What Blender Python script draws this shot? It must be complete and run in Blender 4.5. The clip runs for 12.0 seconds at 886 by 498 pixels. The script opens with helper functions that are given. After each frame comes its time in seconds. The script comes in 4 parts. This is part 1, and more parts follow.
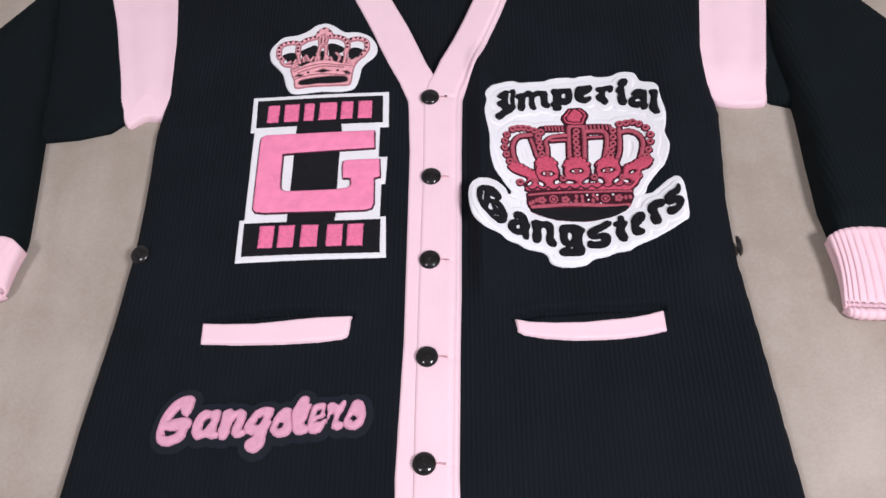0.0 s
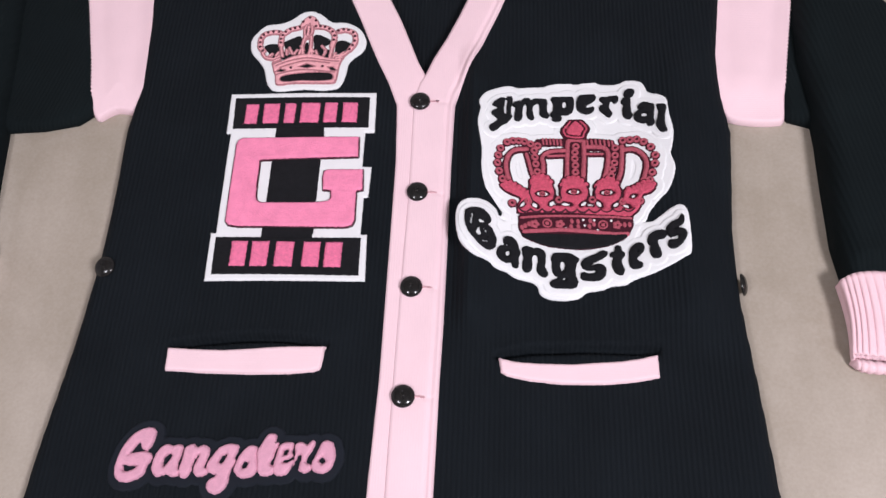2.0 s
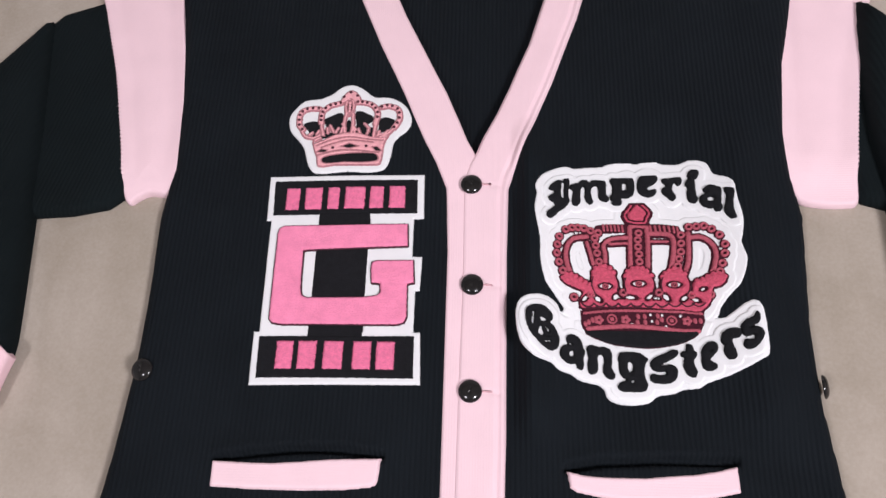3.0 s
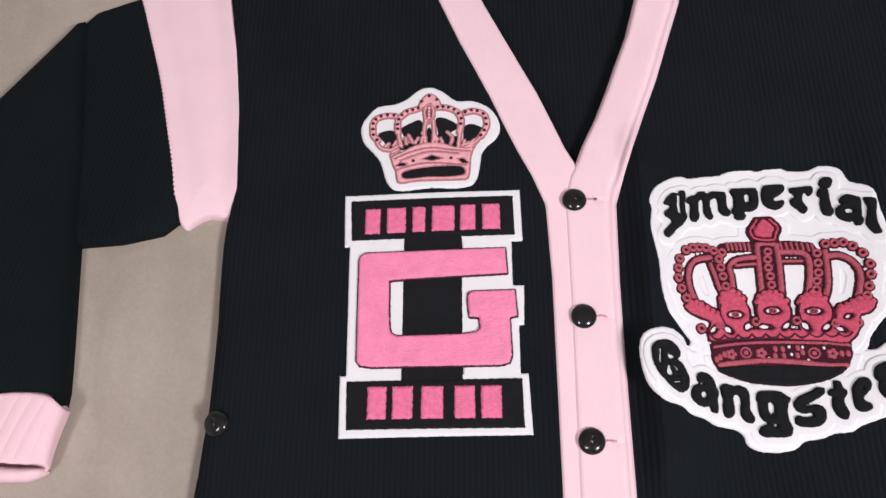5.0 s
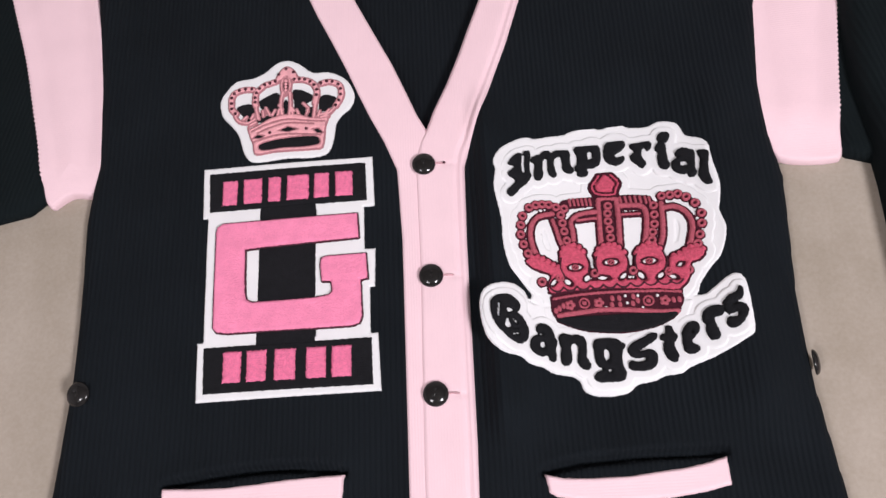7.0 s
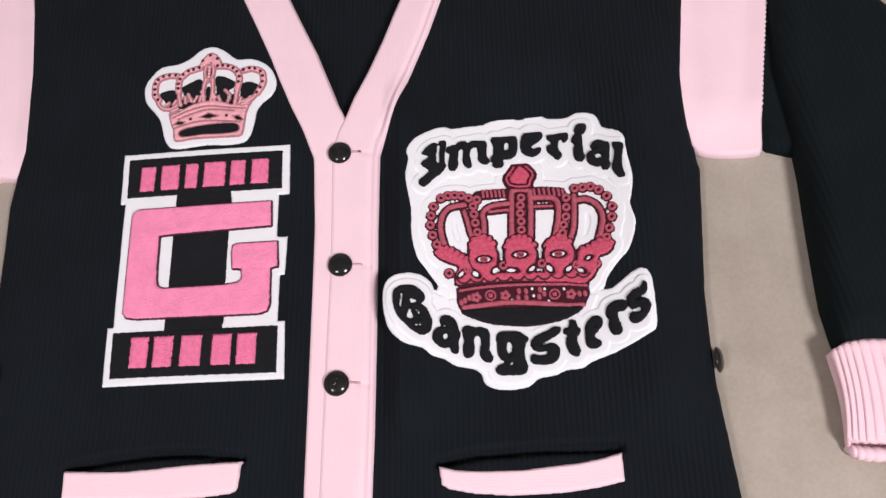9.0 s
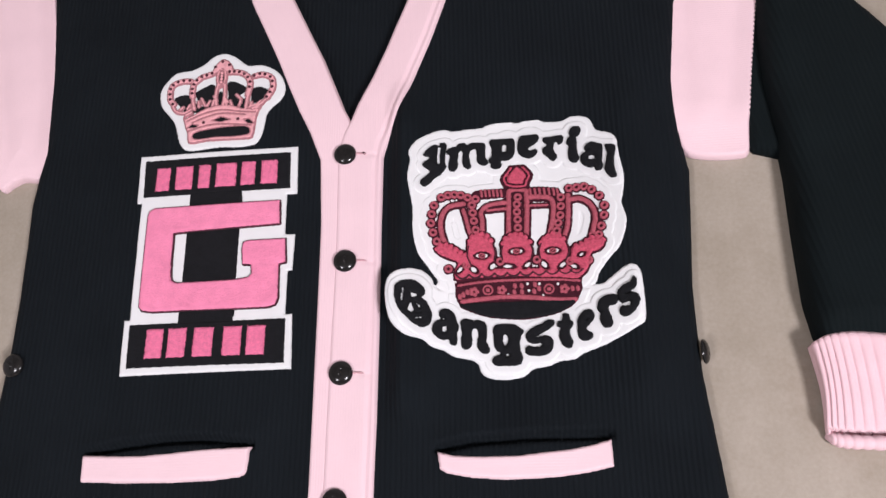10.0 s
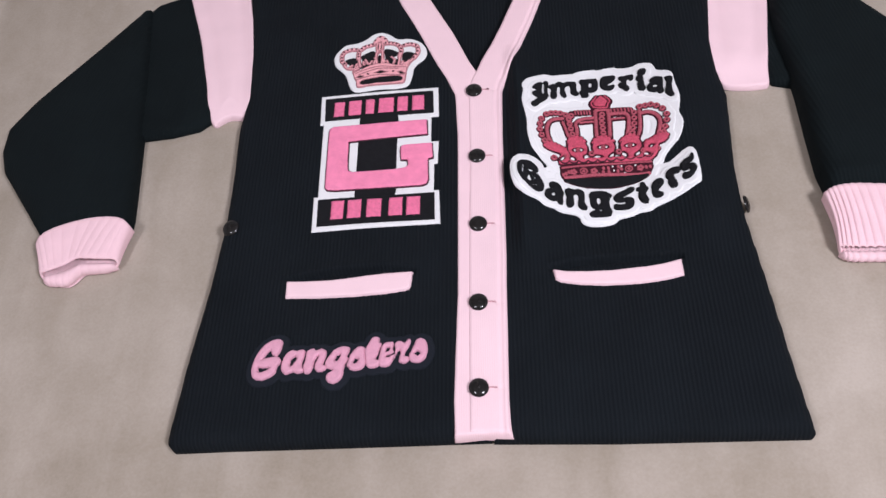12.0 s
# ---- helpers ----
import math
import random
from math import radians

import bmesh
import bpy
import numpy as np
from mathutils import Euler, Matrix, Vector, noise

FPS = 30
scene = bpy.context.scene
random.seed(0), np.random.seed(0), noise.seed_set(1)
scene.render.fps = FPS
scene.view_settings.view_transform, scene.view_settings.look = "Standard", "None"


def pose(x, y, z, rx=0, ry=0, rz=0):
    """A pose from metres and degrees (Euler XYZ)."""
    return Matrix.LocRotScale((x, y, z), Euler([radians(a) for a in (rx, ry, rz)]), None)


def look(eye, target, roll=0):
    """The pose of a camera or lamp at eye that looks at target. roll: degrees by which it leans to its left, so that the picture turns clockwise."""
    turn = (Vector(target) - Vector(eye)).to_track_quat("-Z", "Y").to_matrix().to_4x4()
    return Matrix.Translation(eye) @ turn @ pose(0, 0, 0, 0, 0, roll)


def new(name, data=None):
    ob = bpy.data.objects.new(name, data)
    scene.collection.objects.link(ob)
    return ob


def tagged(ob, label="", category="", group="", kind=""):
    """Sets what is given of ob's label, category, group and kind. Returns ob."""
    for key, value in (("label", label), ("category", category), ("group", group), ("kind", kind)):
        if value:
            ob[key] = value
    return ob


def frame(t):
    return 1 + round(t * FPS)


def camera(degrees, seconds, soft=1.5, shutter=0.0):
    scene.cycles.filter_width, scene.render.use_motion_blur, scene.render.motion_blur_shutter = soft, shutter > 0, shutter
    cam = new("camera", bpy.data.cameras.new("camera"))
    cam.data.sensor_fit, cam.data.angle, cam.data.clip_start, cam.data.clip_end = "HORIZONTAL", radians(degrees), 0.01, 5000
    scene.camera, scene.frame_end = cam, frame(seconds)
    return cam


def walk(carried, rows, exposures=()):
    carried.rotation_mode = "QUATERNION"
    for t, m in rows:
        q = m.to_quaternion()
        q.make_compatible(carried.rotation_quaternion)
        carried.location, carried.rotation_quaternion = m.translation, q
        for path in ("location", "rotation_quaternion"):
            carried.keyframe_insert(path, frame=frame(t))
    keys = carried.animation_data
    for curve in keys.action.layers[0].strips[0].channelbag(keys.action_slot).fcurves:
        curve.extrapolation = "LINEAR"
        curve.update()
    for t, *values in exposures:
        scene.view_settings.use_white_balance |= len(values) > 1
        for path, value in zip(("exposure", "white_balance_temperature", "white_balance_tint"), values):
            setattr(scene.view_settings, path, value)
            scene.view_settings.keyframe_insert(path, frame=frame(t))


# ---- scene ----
cam = camera(52.7, 12.0, soft=1.5)
PATH = [
    (0, (0.076, -0.224, 0.743), (-0.07, 0.798, -0.969), -9.2),
    (0.5, (0.073, -0.182, 0.723), (-0.077, 0.776, -1.025), -9.4),
    (1, (0.068, -0.167, 0.716), (-0.088, 0.744, -1.058), -9.8),
    (1.5, (0.076, -0.155, 0.722), (-0.088, 0.734, -1.062), -10.3),
    (2, (0.096, -0.118, 0.735), (-0.073, 0.761, -1.054), -9.6),
    (2.5, (0.075, -0.072, 0.74), (-0.085, 0.809, -1.048), -8.1),
    (3, (0.043, -0.024, 0.733), (-0.126, 0.857, -1.055), -10.2),
    (3.5, (-0.003, 0.023, 0.714), (-0.176, 0.887, -1.082), -11.3),
    (3.7, (-0.023, 0.036, 0.698), (-0.2, 0.894, -1.099), -11.8),
    (5.3, (-0.049, 0.063, 0.678), (-0.2, 0.861, -1.15), -11.8),
    (5.5, (-0.049, 0.057, 0.676), (-0.189, 0.863, -1.149), -11.1),
    (6, (-0.032, 0.057, 0.683), (-0.173, 0.84, -1.152), -11.8),
    (6.5, (0.01, 0.05, 0.692), (-0.12, 0.816, -1.151), -12.2),
    (7, (0.058, 0.041, 0.69), (-0.067, 0.796, -1.158), -12.9),
    (7.5, (0.103, 0.043, 0.687), (-0.027, 0.788, -1.164), -13.5),
    (7.7, (0.12, 0.045, 0.681), (-0.023, 0.793, -1.168), -14.3),
    (9.3, (0.155, 0.044, 0.681), (-0.039, 0.762, -1.175), -17.2),
    (9.5, (0.157, 0.041, 0.681), (-0.041, 0.77, -1.171), -17.3),
    (10, (0.168, 0.025, 0.709), (-0.053, 0.758, -1.138), -18.7),
    (10.5, (0.182, -0.058, 0.744), (-0.039, 0.712, -1.089), -16.8),
    (11, (0.167, -0.151, 0.776), (-0.069, 0.736, -1.001), -15.5),
    (11.5, (0.109, -0.27, 0.81), (-0.144, 0.779, -0.874), -14.2),
    (12, (0.073, -0.363, 0.82), (-0.154, 0.734, -0.837), -13.6),
]
walk(cam, [(t, look(eye, target, roll)) for t, eye, target, roll in PATH],
     [(0, -0.05, 6300, 11), (1, -0.05, 6320, 11), (2.5, -0.05, 6450, 10), (5.5, -0.04, 6600, 10), (9.5, -0.05, 6600, 10), (10.5, -0.08, 6450, 10), (12, -0.11, 6270, 11)])

# ---- light ----
world = bpy.data.worlds.new("world")
world.use_nodes = True
world.node_tree.nodes["Background"].inputs[0].default_value = (0.8, 0.85, 0.9, 1)
world.node_tree.nodes["Background"].inputs[1].default_value = 0.1
scene.world = world


def ceiling_lamp(x, y, z, watts, size, colour=(0.935, 0.915, 0.985)):
    """A round ceiling lamp that shines down on the garment."""
    data = bpy.data.lights.new("ceiling_lamp", "AREA")
    data.shape, data.size, data.energy, data.color = "DISK", size, watts, colour
    ob = new("ceiling_lamp", data)
    ob.matrix_world = look((x, y, z), (0, 0.2, 0))
    return ob


ceiling_lamp(-1.0, -1.0, 2.35, 30, 0.5)
ceiling_lamp(1.3, -1.0, 2.1, 73, 0.5)


# ---- materials ----
def material(name, colour, rough=0.9, metal=0.0, vary=0.12, spot=60.0, grain=900.0, bump=0.25, depth=0.0008, sheen=0.0,
             rib=0.0, rib_axis="X", rib_turn=0.0, rib_depth=0.0008, spec=0.3, tint=None, coat=0.0, speck=0.5):
    """A cloth or plastic: colour with blotches and grain, a fine relief and, where rib is given, knitted ribs of that width."""
    m = bpy.data.materials.new(name)
    m.use_nodes = True
    nt = m.node_tree
    n, link = nt.nodes, nt.links.new
    b = n["Principled BSDF"]
    b.inputs["Roughness"].default_value = rough
    b.inputs["Metallic"].default_value = metal
    b.inputs["Specular IOR Level"].default_value = spec
    b.inputs["Sheen Weight"].default_value = sheen
    b.inputs["Sheen Roughness"].default_value = 0.5
    b.inputs["Coat Weight"].default_value = coat
    co = n.new("ShaderNodeTexCoord")
    big = n.new("ShaderNodeTexNoise")
    big.inputs["Scale"].default_value, big.inputs["Detail"].default_value = spot, 5
    fine = n.new("ShaderNodeTexNoise")
    fine.inputs["Scale"].default_value, fine.inputs["Detail"].default_value = grain, 3
    link(co.outputs["Object"], big.inputs["Vector"])
    link(co.outputs["Object"], fine.inputs["Vector"])
    add = n.new("ShaderNodeMath")
    add.operation = "MULTIPLY_ADD"
    add.inputs[1].default_value = speck
    link(fine.outputs["Fac"], add.inputs[0])
    half = n.new("ShaderNodeMath")
    half.operation = "MULTIPLY"
    half.inputs[1].default_value = 1 - speck
    link(big.outputs["Fac"], half.inputs[0])
    link(half.outputs[0], add.inputs[2])
    ramp = n.new("ShaderNodeValToRGB")
    other = tint or colour
    ramp.color_ramp.elements[0].position, ramp.color_ramp.elements[1].position = 0.3, 0.7
    ramp.color_ramp.elements[0].color = (*[c * (1 - vary) for c in other], 1)
    ramp.color_ramp.elements[1].color = (*[min(1, c * (1 + vary)) for c in colour], 1)
    link(add.outputs[0], ramp.inputs["Fac"])
    link(ramp.outputs["Color"], b.inputs["Base Color"])
    bp = n.new("ShaderNodeBump")
    bp.inputs["Strength"].default_value, bp.inputs["Distance"].default_value = bump, depth
    link(fine.outputs["Fac"], bp.inputs["Height"])
    last = bp
    if rib:
        turn = n.new("ShaderNodeMapping")
        turn.inputs["Rotation"].default_value = (0, 0, radians(rib_turn))
        link(co.outputs["Object"], turn.inputs["Vector"])
        wave = n.new("ShaderNodeTexWave")
        wave.wave_type, wave.bands_direction = "BANDS", rib_axis
        wave.inputs["Scale"].default_value = 2 * math.pi / (20 * rib)
        wave.inputs["Distortion"].default_value, wave.inputs["Detail"].default_value = 0.6, 1
        link(turn.outputs["Vector"], wave.inputs["Vector"])
        rb = n.new("ShaderNodeBump")
        rb.inputs["Strength"].default_value, rb.inputs["Distance"].default_value = 1.0, rib_depth
        link(wave.outputs["Fac"], rb.inputs["Height"])
        link(bp.outputs["Normal"], rb.inputs["Normal"])
        last = rb
    link(last.outputs["Normal"], b.inputs["Normal"])
    return m


BLACK = (0.0061, 0.0082, 0.0106)
SLEEVE = (0.0046, 0.0074, 0.0084)
knit_black = material("black_knit", BLACK, 0.95, vary=0.25, spot=18, grain=1400, rib=0.0042, rib_depth=0.00055, spec=0.12)
knit_sleeve_a = material("black_sleeve_knit", SLEEVE, 0.95, vary=0.25, spot=18, grain=1400, rib=0.0042, rib_turn=14, rib_depth=0.0003, spec=0.12)
knit_sleeve_b = material("black_forearm_knit", SLEEVE, 0.95, vary=0.25, spot=18, grain=1400, rib=0.0042, rib_turn=-10, rib_depth=0.00038, spec=0.12)
PINK = (0.82, 0.585, 0.628)
knit_pink = material("pink_knit", PINK, 0.9, vary=0.05, spot=25, grain=1500, bump=0.2, rib=0.0022, rib_axis="Y", rib_depth=0.00006, spec=0.2)
knit_band = material("pink_band_knit", PINK, 0.9, vary=0.05, spot=25, grain=1500, bump=0.2, rib=0.0022, rib_axis="X", rib_depth=0.00006, spec=0.2)
cuff_pink = material("pink_ribbed_knit", (0.80, 0.54, 0.585), 0.9, vary=0.06, spot=40, grain=1600, bump=0.35, spec=0.2)
felt_white = material("white_felt", (0.75, 0.74, 0.745), 0.95, vary=0.04, spot=60, grain=2200, bump=0.3, depth=0.0005, spec=0.2)
felt_navy = material("navy_felt", (0.0100, 0.0125, 0.0180), 0.95, vary=0.2, spot=60, grain=2200, bump=0.3, spec=0.2)
pile_black = material("black_chenille", (0.009, 0.009, 0.011), 0.95, vary=0.4, spot=200, grain=1100, bump=0.9, depth=0.0012, spec=0.2)
pile_hot = material("hot_pink_chenille", (0.90, 0.262, 0.425), 0.9, vary=0.15, spot=90, grain=1100, bump=0.8, depth=0.0012, spec=0.2)
pile_name = material("bright_pink_chenille", (0.85, 0.19, 0.34), 0.9, vary=0.22, spot=250, grain=1000, bump=0.9, depth=0.0014, spec=0.2)
pile_rose = material("rose_chenille", (0.69, 0.345, 0.45), 0.9, vary=0.12, spot=150, grain=1100, bump=0.8, depth=0.0012, spec=0.2)
thread_red = material("red_chenille", (0.57, 0.085, 0.142), 0.85, vary=0.36, spot=420, grain=1200, bump=0.9, depth=0.0012, spec=0.2)
thread_dusty = material("dusty_red_thread", (0.44, 0.095, 0.13), 0.85, vary=0.36, spot=420, grain=1200, bump=0.9, depth=0.0012, spec=0.2)
thread_dark = material("dark_maroon_thread", (0.050, 0.008, 0.016), 0.9, vary=0.3, spot=200, grain=1200, bump=0.7, spec=0.2)
thread_salmon = material("salmon_embroidery", (0.77, 0.365, 0.395), 0.8, vary=0.18, spot=200, grain=1500, bump=0.6, spec=0.3)
thread_tan = material("dusky_pink_thread", (0.58, 0.33, 0.36), 0.9, vary=0.2, spot=200, grain=1500, bump=0.5)
thread_rust = material("dusky_red_thread", (0.40, 0.17, 0.19), 0.9, vary=0.25, spot=200, grain=1500, bump=0.5)
thread_plum = material("dark_plum_thread", (0.06, 0.014, 0.024), 0.9, vary=0.3, spot=200, grain=1500, bump=0.6)
button_black = material("black_plastic", (0.010, 0.009, 0.009), 0.16, vary=0.1, bump=0.0, spec=0.45)


def brushed(name, colour, other):
    """A short plush nap: cloudy patches where it lies differently, long soft brush strokes, and a fine grain."""
    m = bpy.data.materials.new(name)
    m.use_nodes = True
    n, link = m.node_tree.nodes, m.node_tree.links.new
    b = n["Principled BSDF"]
    b.inputs["Roughness"].default_value = 0.95
    b.inputs["Specular IOR Level"].default_value = 0.15
    b.inputs["Sheen Weight"].default_value = 0.1
    b.inputs["Sheen Roughness"].default_value = 0.5
    co = n.new("ShaderNodeTexCoord")

    def noise(scale, detail, distortion, turn=0.0, stretch=(1, 1, 1)):
        place = n.new("ShaderNodeMapping")
        place.inputs["Rotation"].default_value = (0, 0, radians(turn))
        place.inputs["Scale"].default_value = stretch
        link(co.outputs["Object"], place.inputs["Vector"])
        tex = n.new("ShaderNodeTexNoise")
        tex.inputs["Scale"].default_value, tex.inputs["Detail"].default_value = scale, detail
        tex.inputs["Distortion"].default_value = distortion
        link(place.outputs["Vector"], tex.inputs["Vector"])
        return tex.outputs["Fac"]

    def blend(a, b_in, share):
        mix = n.new("ShaderNodeMix")
        mix.inputs[0].default_value = share
        link(a, mix.inputs[2])
        link(b_in, mix.inputs[3])
        return mix.outputs[0]

    clouds = blend(noise(4.5, 4, 0.9), noise(15, 4, 1.2), 0.3)
    strokes = blend(noise(7, 3, 0.5, 8, (1.5, 0.25, 1)), noise(9, 3, 0.8, -62, (1.4, 0.3, 1)), 0.5)
    grain = noise(340, 3, 0)
    lay = blend(blend(clouds, strokes, 0.5), grain, 0.12)
    ramp = n.new("ShaderNodeValToRGB")
    ramp.color_ramp.elements[0].position, ramp.color_ramp.elements[1].position = 0.39, 0.63
    ramp.color_ramp.elements[0].color = (*other, 1)
    ramp.color_ramp.elements[1].color = (*colour, 1)
    link(lay, ramp.inputs["Fac"])
    link(ramp.outputs["Color"], b.inputs["Base Color"])
    bp = n.new("ShaderNodeBump")
    bp.inputs["Strength"].default_value, bp.inputs["Distance"].default_value = 0.16, 0.001
    link(grain, bp.inputs["Height"])
    link(bp.outputs["Normal"], b.inputs["Normal"])
    return m


plush = brushed("beige_plush", (0.450, 0.388, 0.334), (0.285, 0.238, 0.185))
paint = material("cream_paint", (0.55, 0.54, 0.53), 0.9, vary=0.03, spot=3, grain=200, bump=0.1)


# ---- shapes: plan distances in millimetres, negative inside ----
def rounded(points, steps=4):
    """A closed smooth curve through the points."""
    p = np.array(points, float)
    out = []
    for a, b, c, d in zip(np.roll(p, 1, 0), p, np.roll(p, -1, 0), np.roll(p, -2, 0)):
        for k in range(steps):
            u = k / steps
            out.append(0.5 * (2 * b + (c - a) * u + (2 * a - 5 * b + 4 * c - d) * u * u + (3 * b - a - 3 * c + d) * u**3))
    return np.array(out)


def bent(points, steps=4):
    """An open smooth curve through the points."""
    p = np.array(points, float)
    if len(p) < 3:
        return p
    q = np.vstack([2 * p[0] - p[1], p, 2 * p[-1] - p[-2]])
    out = []
    for a, b, c, d in zip(q, q[1:], q[2:], q[3:]):
        for k in range(steps):
            u = k / steps
            out.append(0.5 * (2 * b + (c - a) * u + (2 * a - 5 * b + 4 * c - d) * u * u + (3 * b - a - 3 * c + d) * u**3))
    return np.array(out + [p[-1]])


def to_lines(x, y, starts, ends):
    best = np.full(np.shape(x), 1e9)
    for (ax, ay), (bx, by) in zip(starts, ends):
        dx, dy = bx - ax, by - ay
        u = np.clip(((x - ax) * dx + (y - ay) * dy) / (dx * dx + dy * dy + 1e-9), 0, 1)
        best = np.minimum(best, (x - ax - u * dx) ** 2 + (y - ay - u * dy) ** 2)
    return np.sqrt(best)


class Area:
    """A plan shape: its distance function and the box that holds it."""

    def __init__(self, sd, box):
        self.sd, self.box, self.lay = sd, box, None

    def __or__(self, other):
        a, b = self.box, other.box
        return Area(lambda x, y: np.minimum(self.sd(x, y), other.sd(x, y)), (min(a[0], b[0]), min(a[1], b[1]), max(a[2], b[2]), max(a[3], b[3])))

    def __and__(self, other):
        return Area(lambda x, y: np.maximum(self.sd(x, y), other.sd(x, y)), self.box)

    def __sub__(self, other):
        return Area(lambda x, y: np.maximum(self.sd(x, y), -other.sd(x, y)), self.box)

    def grown(self, by):
        a = self.box
        return Area(lambda x, y: self.sd(x, y) - by, (a[0] - by, a[1] - by, a[2] + by, a[3] + by))

    def frayed(self, by, size):
        """The same with a slightly uneven outline."""
        def sd(x, y):
            u, v = x / size * 6.283, y / size * 6.283
            return self.sd(x, y) + by * (np.sin(u + 1.7 * np.sin(0.43 * v)) * np.sin(v + 1.3 * np.sin(0.37 * u)) + 0.6 * np.sin(2.3 * u + 1.1) * np.sin(2.7 * v))
        return Area(sd, self.box)


def polygon(points, smooth=0):
    p = rounded(points, smooth) if smooth else np.array(points, float)

    def sd(x, y):
        inside = np.zeros(np.shape(x), bool)
        for (ax, ay), (bx, by) in zip(p, np.roll(p, -1, 0)):
            if ay != by:
                inside ^= ((ay > y) != (by > y)) & (x < (bx - ax) * (y - ay) / (by - ay) + ax)
        return np.where(inside, -1, 1) * to_lines(x, y, p, np.roll(p, -1, 0))
    return Area(sd, (*p.min(0), *p.max(0)))


def stroke(points, width, smooth=4):
    p = bent(points, smooth) if smooth else np.array(points, float)
    return Area(lambda x, y: to_lines(x, y, p[:-1], p[1:]) - width / 2, (*(p.min(0) - width), *(p.max(0) + width)))


def oval(x0, y0, rx, ry, turn=0.0):
    c, s = math.cos(radians(turn)), math.sin(radians(turn))

    def sd(x, y):
        u, v = ((x - x0) * c + (y - y0) * s) / rx, ((y - y0) * c - (x - x0) * s) / ry
        return (np.sqrt(u * u + v * v) - 1) * min(rx, ry)
    r = max(rx, ry)
    return Area(sd, (x0 - r, y0 - r, x0 + r, y0 + r))


def joined(areas):
    out = areas[0]
    for a in areas[1:]:
        out = out | a
    return out


def eased(low, high, v):
    u = np.clip((v - low) / (high - low), 0, 1)
    return u * u * (3 - 2 * u)


def rise(x, y, start=(34, 56)):
    """The slow shape of the front: the stiff emblem bent like a trough, a hollow down the middle of the chest and one at the pocket."""
    chest = -6 * np.exp(-(((x - 40) / 140) ** 2) - ((y - 270) / 110) ** 2) - 7 * np.exp(-(((x - 205) / 70) ** 2) - ((y - 130) / 55) ** 2)
    trough = -11 + 17 * np.clip(((x - 145) / 88) ** 2, 0, 1.15) + 8 * (1 - eased(50, 80, x))
    window = eased(*start, x) * (1 - eased(244, 280, x)) * eased(140, 188, y) * (1 - eased(412, 470, y))
    return chest + window * (trough - chest)


def drape(x, y):
    """The gentle swell of the cloth as it lies."""
    return 0.7 * np.sin(x / 41 + 0.8 * np.sin(y / 67)) * np.sin(y / 53 + 1) + 0.4 * np.sin((x + 0.6 * y) / 23 + 2) + rise(x, y)


FELT_EDGE = (20, 37)


def stiff(x, y):
    """The same for the stiff emblem, which stands off the cloth beside the band."""
    return drape(x, y) - rise(x, y) + rise(x, y, FELT_EDGE)


def curled(area):
    """The plan of a piece of the emblem once its sides have curled up."""
    out = Area(lambda x, y: area.sd(x + (x - 156) * rise(x, y, FELT_EDGE) / 670, y + (y - 40) * rise(x, y, FELT_EDGE) / 670), area.box)
    out.lay = stiff
    return out


